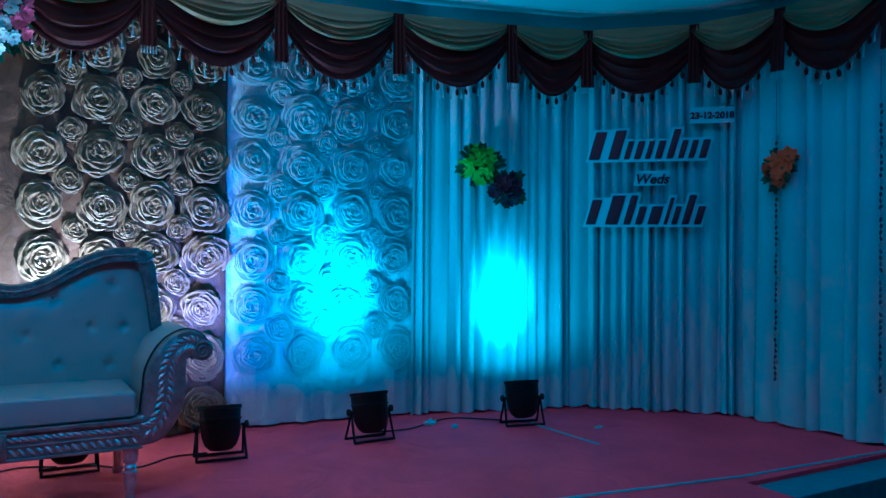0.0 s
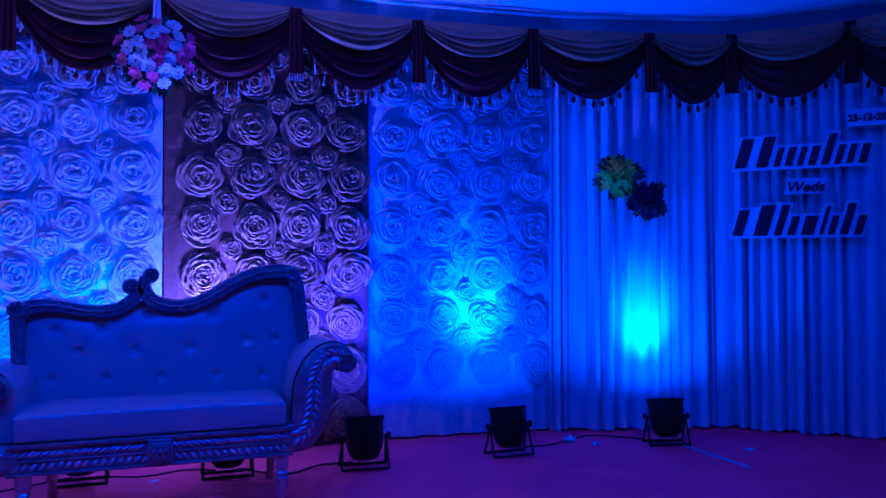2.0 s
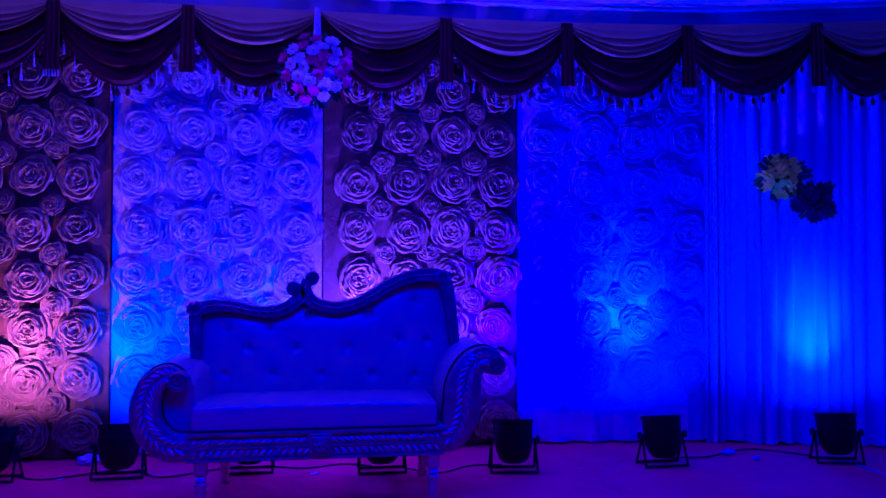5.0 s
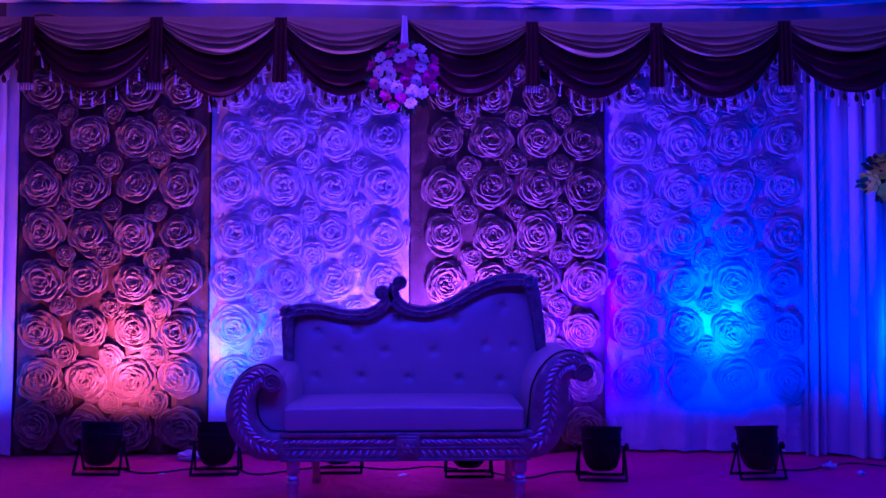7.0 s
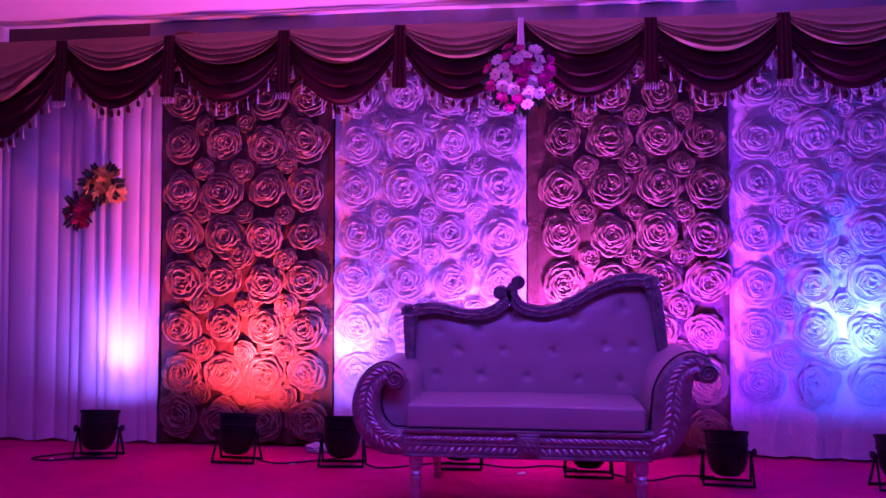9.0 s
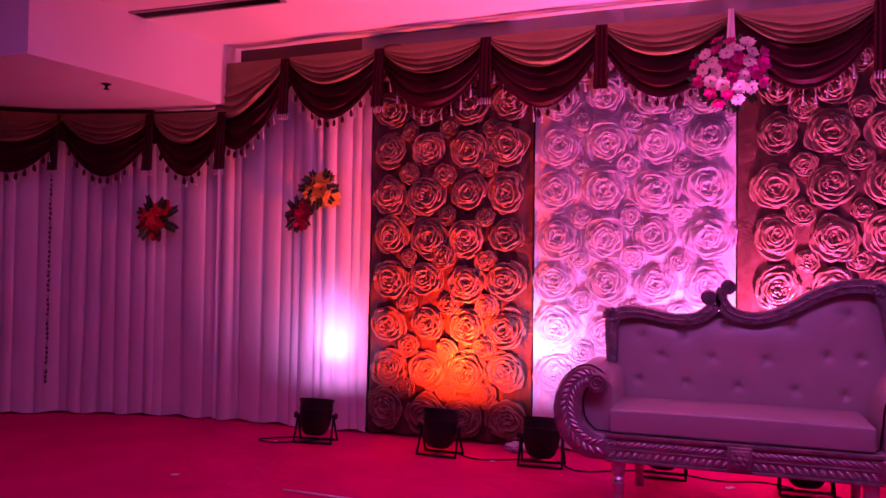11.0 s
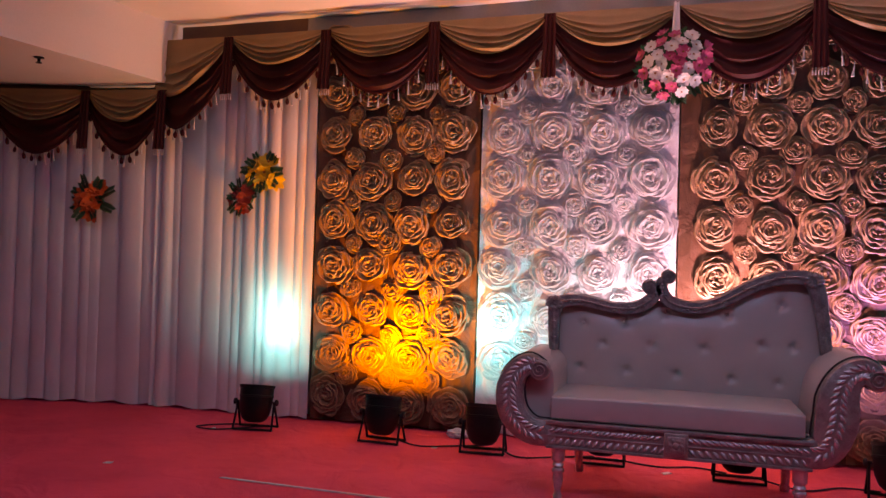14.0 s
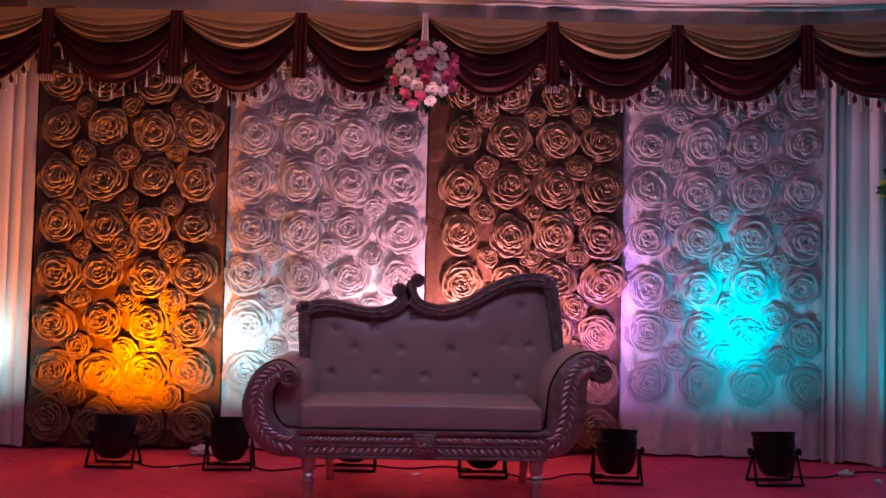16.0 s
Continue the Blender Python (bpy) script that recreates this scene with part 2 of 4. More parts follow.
def curtain(a, b, z0, z1, spacing, depth, seed, label, swell=0.33):
    """Pleated cloth hung along the plan line a-b: wide flat pleats parted by narrow folds."""
    rnd = random.Random(seed)
    a, b = Vector(a), Vector(b)
    d = (b - a).normalized()
    a, b = a - d * 0.025, b + d * 0.025
    length = (b - a).length
    n_out = Vector((d.y, -d.x))
    knots = [-spacing * rnd.uniform(0.35, 0.6)]
    while knots[-1] < length:
        knots.append(knots[-1] + spacing * rnd.choice((0.55, 0.8, 1.0, 1.2, 1.6)))
    lean = [rnd.uniform(-0.5, 0.5) for _ in knots]
    deep = [rnd.uniform(0.35, 1.2) for _ in knots]
    steps = max(8, int(length / 0.0085))
    rows = []
    for k, tz in enumerate((0.0, 0.03, 0.12, 0.3, 0.55, 0.8, 1.0)):
        z = z0 + (z1 - z0) * tz
        row = []
        for i in range(steps + 1):
            s = length * i / steps
            j = max(q for q in range(len(knots)) if knots[q] <= s + 1e-9)
            j = min(j, len(knots) - 2)
            f = (s - knots[j]) / (knots[j + 1] - knots[j])
            open_ = 1.0 + 0.35 * (1 - tz) ** 2
            prof = abs(math.sin(math.pi * f)) ** swell + 0.18 * lean[j] * (f - 0.5)
            o = depth * deep[j] * open_ * prof + 0.006 * math.sin(s * 9 + tz * 4 + seed)
            wob = 0.008 * (1 - tz) * math.sin(j * 2.3 + seed + tz * 3)
            q = a + d * (s + wob) + n_out * o
            hem = 0.008 * math.sin(s * 21 + seed) if k == 0 else 0
            row.append((q.x, q.y, z + hem))
        rows.append(row)
    bm = sheet(bmesh.new(), rows)
    ob = new("curtain", mesh_of(bm, "curtain", CURTAIN))
    return tagged(ob, label, "curtain", group="white stage curtains")


PALE = "white pleated cloth curtain hanging to the red carpet"
for i, (k, top) in enumerate(((0, 2.27), (1, 2.27), (2, 2.27))):
    curtain(LINE[k], LINE[k + 1], 0.012, top, 0.15, 0.030, 11 + i, PALE)
curtain(LINE[3], (-3.60, 0), 0.012, 2.27, 0.15, 0.030, 21, PALE)
curtain((-3.58, 0.0), (-2.4, 0.0), 0.012, 2.55, 0.12, 0.036, 22, PALE)
curtain(LINE[6], LINE[7], 0.012, 2.55, 0.085, 0.07, 23, PALE, 0.8)
curtain(LINE[7], LINE[8], 0.012, 2.55, 0.095, 0.085, 24, PALE, 0.8)
curtain(LINE[8], LINE[9], 0.012, 2.55, 0.16, 0.065, 25, PALE, 0.45)

# ---- panels of cloth roses ----
def rose_mesh(name, material, seed, lip=1.0):
    """A cloth rose of overlapping ruffled petals, radius 1, facing z."""
    rnd = random.Random(seed)
    bm = bmesh.new()
    foot = bm.verts.new((0, 0, -0.02))
    start = rnd.uniform(0, 6.28)
    for ring, (rad, petals, span, z0, h) in enumerate(((0.92, 6, 1.55, 0.00, 0.20), (0.78, 6, 1.7, 0.07, 0.26), (0.62, 5, 1.9, 0.13, 0.30), (0.46, 5, 2.1, 0.17, 0.32),
                                                       (0.31, 4, 2.4, 0.19, 0.32), (0.17, 3, 2.8, 0.20, 0.30))):
        for k in range(petals):
            mid = start + 6.2832 * k / petals + rnd.uniform(-0.22, 0.22)
            r = rad * rnd.uniform(0.88, 1.12)
            hh = h * lip * rnd.uniform(0.65, 1.25)
            wide = span * rnd.uniform(0.8, 1.15)
            ph, fr = rnd.uniform(0, 6.28), rnd.uniform(3, 6)
            slide = rnd.uniform(-0.14, 0.14)
            base, body, crest, curl = [], [], [], []
            for i in range(10):
                u = i / 9 * 2 - 1
                th = mid + u * wide / 2
                rr = r * (1 + slide * u) * (1 - 0.10 * u * u) + 0.035 * math.sin(fr * u + ph)
                zz = hh * (1 - 0.55 * u ** 4) + 0.035 * math.sin(fr * 1.6 * u + ph * 2)
                c, q = math.cos(th), math.sin(th)
                inner = max(0.02, rr - 0.26)
                base.append((c * inner, q * inner, z0 - 0.02))
                body.append((c * (rr - 0.07), q * (rr - 0.07), z0 + 0.6 * zz))
                crest.append((c * rr, q * rr, z0 + zz))
                ro = rr + 0.05 + 0.035 * math.sin(fr * u * 1.3 - ph)
                curl.append((c * ro, q * ro, z0 + zz * 0.86 - 0.015))
            n = len(bm.verts)
            sheet(bm, [base, body, crest, curl])
            bm.verts.ensure_lookup_table()
            bm.faces.new((foot, bm.verts[n + 4], bm.verts[n + 5]))
        start += rnd.uniform(0.4, 0.9)
    n = len(bm.verts)
    lathe(bm, [(0.82, 0.0), (0.74, 0.03), (0.4, 0.10), (0.1, 0.14)], n=14, cap=False)
    bm.verts.ensure_lookup_table()
    bm.faces.new((foot, bm.verts[n], bm.verts[n + 1]))
    return mesh_of(bm, name, material)


GOLD = [rose_mesh("rose", GOLD_ROSE, 100 + i) for i in range(7)]
WHITES = [rose_mesh("rose", WHITE_ROSE, 200 + i, 0.70) for i in range(7)]


def rose_panel(x0, y0, x1, y1, cloth, roses, label, seed, cols, hanging, ml=0.15, mr=0.15):
    rnd = random.Random(seed)
    width = math.hypot(x1 - x0, y1 - y0)
    turn = math.degrees(math.atan2(y1 - y0, x1 - x0))
    top = thing("rose_panel", pose(x0, y0, 0, 0, 0, turn), label, "backdrop panel", "rose backdrop panels")
    rows = []
    for k in range(26):
        z = 0.015 + 2.58 * k / 25
        rows.append([(width * i / 40, -0.012 - 0.007 * math.sin(i * 1.9 + seed) - 0.006 * math.sin(z * 7 + i * 0.6 + seed)
                      - 0.05 * max(0, 0.36 - z) * (math.sin(i * 0.9 + 6 * z) + 0.6 * math.sin(i * 2.3 - 9 * z + seed)), z) for i in range(41)])
    bm = sheet(bmesh.new(), rows)
    sheet(bm, [[(0, 0.03, 0.02), (width, 0.03, 0.02)], [(0, 0.03, 2.6), (width, 0.03, 2.6)]])
    part("backing_cloth", bm, cloth, top)
    step = 0.292
    for j in range(9):
        for i in range(cols):
            x = ml + (width - ml - mr) * i / (cols - 1) + rnd.uniform(-0.014, 0.014)
            z = 0.17 + step * j + rnd.uniform(-0.016, 0.016)
            if hanging and z < 0.3:
                continue
            r = rnd.uniform(0.120, 0.150) if not hanging else rnd.uniform(0.138, 0.162)
            m = pose(x, -0.018, z, 90 + rnd.uniform(-9, 9), rnd.uniform(-9, 9), 0) @ pose(0, 0, 0, 0, 0, rnd.uniform(0, 360)) @ Matrix.Diagonal((r, r * rnd.uniform(0.88, 1.08), r * 0.72, 1))
            share("rose", rnd.choice(roses), top, m)
            if i < cols - 1 and z < 2.45:
                xs = x + (width - ml - mr) / (cols - 1) / 2 + rnd.uniform(-0.012, 0.012)
                zs = z + step / 2 + rnd.uniform(-0.02, 0.02)
                r = rnd.uniform(0.066, 0.088) if not hanging else rnd.uniform(0.078, 0.098)
                m = pose(xs, -0.022, zs, 90 + rnd.uniform(-14, 14), rnd.uniform(-14, 14), 0) @ pose(0, 0, 0, 0, 0, rnd.uniform(0, 360)) @ Matrix.Diagonal((r, r * rnd.uniform(0.85, 1.1), r * 0.85, 1))
                share("rose", rnd.choice(roses), top, m)
    return top


DARK_LABEL = "brown cloth backdrop panel covered with gold satin roses"
WHITE_LABEL = "white net backdrop panel covered with white cloth roses"
rose_panel(-2.36, 0.0, -1.235, 0.0, BROWN_CLOTH, GOLD, DARK_LABEL, 1, 4, False, 0.135, 0.16)
rose_panel(-1.225, 0.012, -0.02, 0.012, TULLE, WHITES, WHITE_LABEL, 2, 4, True)
rose_panel(-0.01, 0.0, 1.195, 0.0, BROWN_CLOTH, GOLD, DARK_LABEL, 3, 4, False, 0.215, 0.135)
rose_panel(1.205, 0.012, 2.44, -0.09, TULLE, WHITES, WHITE_LABEL, 4, 4, True)

# ---- valance ----
def tassel_mesh():
    """A thin pale cord that ends in a small thread skirt."""
    bm = bmesh.new()
    lathe(bm, [(0.0018, 0.012), (0.0018, -0.022), (0.0042, -0.026), (0.0046, -0.032), (0.0030, -0.036), (0.0062, -0.056), (0.0076, -0.068)], n=7)
    return mesh_of(bm, "tassel", SILVER_THREAD)


def bobble_mesh():
    """A short dark velvet bobble, drawn in at both ends."""
    bm = bmesh.new()
    lathe(bm, [(0.0025, 0.012), (0.003, -0.004), (0.009, -0.012), (0.0115, -0.024), (0.010, -0.036), (0.005, -0.044)], n=8)
    return mesh_of(bm, "bobble", MAROON)


TASSEL, BOBBLE = tassel_mesh(), bobble_mesh()


def swag(a, b, top, seed, drop=0.475, skew=0.0, fall=(0.0, 0.0)):
    """One scalloped drape between plan points a and b."""
    rnd = random.Random(seed)
    a, b = Vector(a), Vector(b)
    d, w = (b - a).normalized(), (b - a).length
    turn = math.degrees(math.atan2(d.y, d.x))
    top_ob = thing("valance_swag", pose(a.x, a.y, top + fall[0], 0, math.degrees(math.atan2(fall[0] - fall[1], w)), turn), "scalloped valance drape of beige satin over maroon velvet with tassels", "valance", "valance drapes")
    ph = rnd.uniform(0, 6.28)
    k1 = rnd.uniform(0.94, 1.05)

    def surface(depth_mid, depth_end, out, folds, amp, rows, start):
        res = []
        for j in range(rows + 1):
            v = start + (1 - start) * j / rows
            row = []
            for i in range(29):
                u = i / 28
                belly = (4 * u * (1 - u)) ** 0.95
                depth = depth_end + (depth_mid - depth_end) * belly + skew * (1 - u) ** 1.6
                z = -v * depth
                ridge = 1 - abs(math.sin(v ** 1.5 * folds * 3.14 + ph + 0.5 * math.sin(u * 5 + ph)))
                fold = amp * (2.2 * ridge ** 1.6 - 0.6) * (0.35 + belly) * min(1, v * v * 2.2)
                y = -(out + 0.055 * belly * v + fold + 0.012 * math.sin(u * 9 + ph) * v)
                row.append((u * w, y, z))
            res.append(row)
        return res

    under = part("maroon_drape", sheet(bmesh.new(), surface(drop * k1, 0.115, 0.115, 4.2, 0.013, 22, 0.0)), MAROON, top_ob, "dark maroon velvet drape")
    part("beige_drape", sheet(bmesh.new(), surface(0.235 * k1, 0.018, 0.140, 4.6, 0.013, 26, 0.0)), BEIGE_SATIN, top_ob, "draped beige satin with curved folds")
    rim = surface(drop * k1, 0.115, 0.115, 4.2, 0.013, 22, 0.0)[-1]
    part("braid", tube(bmesh.new(), [Vector(p) for p in rim], 0.006, 6), MAROON, under, "maroon braid edging")
    n = max(12, int(w / 0.031))
    for i in range(n):
        f = (i + 0.5) / n * 28
        k = min(27, int(f))
        p = [a0 + (a1 - a0) * (f - k) for a0, a1 in zip(rim[k], rim[k + 1])]
        name, me = ("tassel", TASSEL) if i % 2 else ("bobble", BOBBLE)
        sc = rnd.uniform(1.0, 1.25)
        share(name, me, under, pose(p[0], p[1], p[2] - 0.014, rnd.uniform(-9, 9), rnd.uniform(-9, 9), 0) @ Matrix.Diagonal((sc, sc, sc, 1)))
    return top_ob


def tail(p, turn, top, drop, seed):
    """A narrow hanging tail that covers the join of two drapes."""
    ob = thing("valance_tail", pose(p[0], p[1], top, 0, 0, turn), "narrow maroon velvet valance tail with fringed end", "valance", "valance tails")
    rows = []
    for j in range(9):
        v = j / 8
        rows.append([((u - 0.5) * (0.072 + 0.018 * v), -0.158 - 0.006 * math.sin(u * 19 + seed) - 0.03 * v, -0.012 - drop * v) for u in [i / 16 for i in range(17)]])
    bm = sheet(bmesh.new(), rows)
    cloth = part("cloth", bm, MAROON, ob)
    bm = bmesh.new()
    for i in range(6):
        x = (i / 5 - 0.5) * 0.078
        lathe(bm, [(0.0016, 0.004), (0.0016, -0.014), (0.004, -0.018), (0.0028, -0.022), (0.0048, -0.040)], pose(x, -0.188, -drop - 0.010), n=6)
    part("fringe", bm, SILVER_THREAD, cloth, "short silver thread fringe")
    return ob


KNOTS = [(-3.57, 0.0), (-2.98, 0.0), (-2.26, 0.0), (-1.52, 0.0), (-0.79, 0.0), (-0.03, 0.0), (0.72, 0.0), (1.48, -0.02), (2.25, -0.10),
         (3.03, -0.27), (3.60, -0.44), (4.16, -0.97), (4.36, -1.55), (4.40, -2.25), (4.43, -2.95)]
for i, (a, b) in enumerate(zip(KNOTS, KNOTS[1:])):
    swag(a, b, TOP, 40 + i, skew=0.34 if i == 0 else 0.0, fall=(sag(a[0]), sag(b[0])))
for i, p in enumerate(KNOTS):
    if i in (0, 5):
        continue
    a, b = KNOTS[max(i - 1, 0)], KNOTS[min(i + 1, len(KNOTS) - 1)]
    tail(p, math.degrees(math.atan2(b[1] - a[1], b[0] - a[0])), TOP + 0.004 + sag(p[0]), 0.40, i)
LOWS = [(-5.45, -0.67), (-4.79, -0.26), (-4.08, -0.08), (-3.50, -0.01)]
for i, (a, b) in enumerate(zip(LOWS, LOWS[1:])):
    swag(a, b, LOW_TOP, 70 + i, 0.46)
for i, p in enumerate(LOWS[1:]):
    tail(p, 4, LOW_TOP + 0.004, 0.42, i + 30)

# fascia rail over the valance
for i, (a, b) in enumerate((((-2.47, 0.0), (1.2, 0.0)), ((1.2, 0.0), (2.43, -0.10)), ((2.43, -0.10), (3.58, -0.42)), ((3.58, -0.42), (4.42, -1.17)), ((4.42, -1.17), (4.47, -3.6)))):
    ob = wall_box(f"trim_fascia_{i + 1}", a, b, TOP - 0.05, CEIL + 0.04, 0.14, FASCIA, "grey painted fascia board over the valance")

# ---- sofa ----
def ribbon(bm, pts, halves, y0, y1):
    """A band in the x-z plane along pts with half widths, from y0 to y1 in depth."""
    mid = spline([(x, 0, z) for x, z in pts], 7)
    n = len(mid)
    rows_f = []
    for i, p in enumerate(mid):
        f = i / (n - 1) * (len(halves) - 1)
        k = min(int(f), len(halves) - 2)
        h = halves[k] + (halves[k + 1] - halves[k]) * (f - k)
        d = (mid[min(i + 1, n - 1)] - mid[max(i - 1, 0)]).normalized()
        s = Vector((-d.z, 0, d.x))
        rows_f.append((p + s * h, p - s * h))
    ring = []
    for l, r in rows_f:
        c = (l + r) / 2
        ring.append([(l.x, y1, l.z), (l.x, y0 + 0.008, l.z), ((l * 0.88 + c * 0.12).x, y0, (l * 0.88 + c * 0.12).z),
                     ((r * 0.88 + c * 0.12).x, y0, (r * 0.88 + c * 0.12).z), (r.x, y0 + 0.008, r.z), (r.x, y1, r.z)])
    grid = [[bm.verts.new(p) for p in row] for row in ring]
    for a, b in zip(grid, grid[1:]):
        for i in range(6):
            bm.faces.new((a[i], a[(i + 1) % 6], b[(i + 1) % 6], b[i]))
    bm.faces.new(grid[0][::-1])
    bm.faces.new(grid[-1])
    return mid


def leaf_mesh():
    bm = bmesh.new()
    rows = []
    for j in range(7):
        v = j / 6
        w = 0.5 * math.sin(math.pi * min(1, v * 0.93 + 0.05)) ** 0.8
        rows.append([((u - 0.5) * 2 * w, -(0.34 * (1 - (2 * u - 1) ** 2) * math.sin(math.pi * min(1, v + 0.08)) + 0.02 * (i % 2)), v - 0.5) for i, u in enumerate([k / 4 for k in range(5)])])
    sheet(bm, rows)
    return mesh_of(bm, "carved_leaf", LEAF_SILVER)


LEAF = leaf_mesh()


def scroll_disc(bm, x, z, y0, y1, r):
    lathe(bm, [(r, 0), (r, y1 - y0 - 0.008), (r * 0.9, y1 - y0)], Matrix.Translation((x, y1, z)) @ pose(0, 0, 0, 90), 22)
    sp = [Vector((x + r * (0.86 - 0.75 * k / 40) * math.cos(k / 40 * 13), y0 - 0.003, z + r * (0.86 - 0.75 * k / 40) * math.sin(k / 40 * 13))) for k in range(41)]
    tube(bm, sp, r * 0.1, 6)


def sofa():
    s = thing("sofa", pose(0, 0, 0), "cream tufted leatherette sofa with carved antique silver frame", "sofa")
    yf, yb = -1.23, -0.74
    left = [(-0.560, 0.312), (-0.676, 0.318), (-0.755, 0.385), (-0.780, 0.482), (-0.757, 0.575), (-0.694, 0.628), (-0.635, 0.600)]
    right = [(0.500, 0.312), (0.590, 0.340), (0.630, 0.450), (0.638, 0.560), (0.672, 0.648), (0.735, 0.684), (0.790, 0.648)]
    lh, rh = (0.058, 0.064, 0.068, 0.066, 0.056, 0.048, 0.044), (0.060, 0.070, 0.088, 0.082, 0.064, 0.056, 0.048)
    for pts, hs, disc in ((left, lh, (-0.640, 0.604)), (right, rh, (0.788, 0.650))):
        bm = bmesh.new()
        mid = ribbon(bm, pts, hs, yf, yf + 0.05)
        scroll_disc(bm, *disc, yf - 0.006, yf + 0.05, 0.048)
        front = part("arm_front", bm, CARVED, s, "carved antique silver scroll arm front")
        bm = bmesh.new()
        ribbon(bm, pts, [h * 0.97 for h in hs], yf + 0.054, yb + 0.02)
        lathe(bm, [(0.044, 0), (0.044, yb - yf - 0.05)], Matrix.Translation((disc[0], yb, disc[1])) @ pose(0, 0, 0, 90), 20)
        part("arm", bm, LEATHER, s, "rolled cream leatherette arm")
        bm = bmesh.new()
        edge = []
        for sgn in (1, -1):
            run = []
            for i, p in enumerate(mid):
                f = i / (len(mid) - 1) * (len(hs) - 1)
                k = min(int(f), len(hs) - 2)
                h = hs[k] + (hs[k + 1] - hs[k]) * (f - k)
                d = (mid[min(i + 1, len(mid) - 1)] - mid[max(i - 1, 0)]).normalized()
                run.append(p + Vector((-d.z, 0, d.x)) * h * sgn + Vector((0, yf + 0.051, 0)))
            tube(bm, run, 0.0075, 6)
        part("piping", bm, PIPING, s, "black piping")
        # leaves carved along the scroll
        for i in range(4, len(mid) - 4, 2):
            d = (mid[i + 1] - mid[i - 1]).normalized()
            ang = math.degrees(math.atan2(d.x, d.z))
            for sgn in (1, -1):
                side = Vector((-d.z, 0, d.x)) * 0.019 * sgn
                m = Matrix.Translation(mid[i] + side + Vector((0, yf - 0.002, 0))) @ pose(0, 0, 0, 0, ang - 38 * sgn * -1, 0) @ Matrix.Diagonal((0.019, 0.022, 0.046, 1))
                share("carved_leaf", LEAF, front, m)
    # soft inner side of the arm whose scroll curls inwards
    bm = bmesh.new()
    rows = []
    for j in range(9):
        v = j / 8
        y = yf + 0.075 + (yb + 0.03 - yf - 0.075) * v
        r = 0.070 + 0.018 * v
        cx, cz = -0.650 + 0.012 * v, 0.560 + 0.020 * v
        ring = [(cx - r, y, 0.36)] + [(cx - r * math.cos(math.pi * k / 14), y, cz + r * math.sin(math.pi * k / 14)) for k in range(15)] + [(cx + r, y, 0.36)]
        rows.append(ring)
    sheet(bm, rows)
    bm.verts.ensure_lookup_table()
    bm.faces.new([bm.verts[k] for k in range(17)])
    part("arm_roll", bm, LEATHER, s, "padded cream leatherette inner arm")
    # carved front rail
    rail = part("front_rail", box(bmesh.new(), (-0.60, yf + 0.006, 0.246), (0.54, yf + 0.06, 0.372), 0.006), CARVED, s, "carved antique silver front rail")
    for z0, z1, out in ((0.357, 0.374, 0.008), (0.246, 0.258, 0.006), (0.300, 0.308, 0.001)):
        part("moulding", box(bmesh.new(), (-0.60, yf - out, z0), (0.54, yf + 0.0055, z1), 0.002), CARVED, rail, "narrow silver moulding")
    for row, (z, n, lean) in enumerate(((0.331, 40, 62), (0.279, 34, 40))):
        for i in range(n):
            x = -0.585 + 1.11 * (i + 0.5) / n
            if abs(x + 0.02) < 0.055:
                continue
            share("carved_leaf", LEAF, rail, pose(x, yf + 0.006, z, 0, lean if x < -0.02 else -lean, 0) @ Matrix.Diagonal((0.02, 0.03, 0.044, 1)))
    bm = box(bmesh.new(), (-0.072, yf - 0.016, 0.256), (0.032, yf + 0.02, 0.362), 0.005)
    box(bm, (-0.058, yf - 0.021, 0.270), (0.018, yf - 0.010, 0.348), 0.004)
    ball(bm, (-0.02, yf - 0.02, 0.309), 0.016, (1, 0.7, 1), 2)
    for k in range(6):
        c = Vector((-0.02 + 0.024 * math.cos(k * 1.047), yf - 0.02, 0.309 + 0.024 * math.sin(k * 1.047)))
        ball(bm, c, 0.011, (1, 0.6, 1), 1)
    part("plaque", bm, CARVED, rail, "square carved rosette plaque")
    # body under the seat
    part("seat_base", box(bmesh.new(), (-0.62, yf + 0.062, 0.25), (0.56, yb + 0.06, 0.372), 0.01), LEATHER, s)
    # seat cushion, slightly crowned
    bm = bmesh.new()
    box(bm, (-0.585, yf + 0.012, 0.377), (0.515, yb - 0.06, 0.482), 0.012, 3)
    bmesh.ops.subdivide_edges(bm, edges=[e for e in bm.edges if e.calc_length() > 0.3], cuts=8, use_grid_fill=True)
    for v in bm.verts:
        if v.co.z > 0.46:
            v.co.z += 0.012 * math.cos((v.co.x + 0.035) * 2.6) * math.cos((v.co.y + 1.0) * 4)
    part("seat_cushion", bm, LEATHER, s, "cream leatherette seat cushion")
    # tufted back
    dots = [(-0.483, 0.800), (-0.280, 0.811), (-0.076, 0.872), (0.218, 0.872), (0.466, 0.933), (-0.381, 0.703), (-0.141, 0.703), (0.110, 0.705),
            (0.375, 0.736), (0.517, 0.730), (-0.492, 0.577), (-0.259, 0.577), (-0.021, 0.571), (0.238, 0.567), (0.452, 0.557)]
    crest = [(-0.612, 0.80), (-0.59, 0.885), (-0.50, 0.905), (-0.341, 0.878), (-0.229, 0.882), (-0.150, 0.920), (-0.093, 0.935), (-0.036, 0.915), (0.066, 0.890),
             (0.188, 0.925), (0.330, 1.008), (0.451, 1.052), (0.560, 1.050), (0.610, 1.0), (0.645, 0.86)]
    xs = [c[0] for c in crest]
    zs = [c[1] for c in crest]
    rows = []
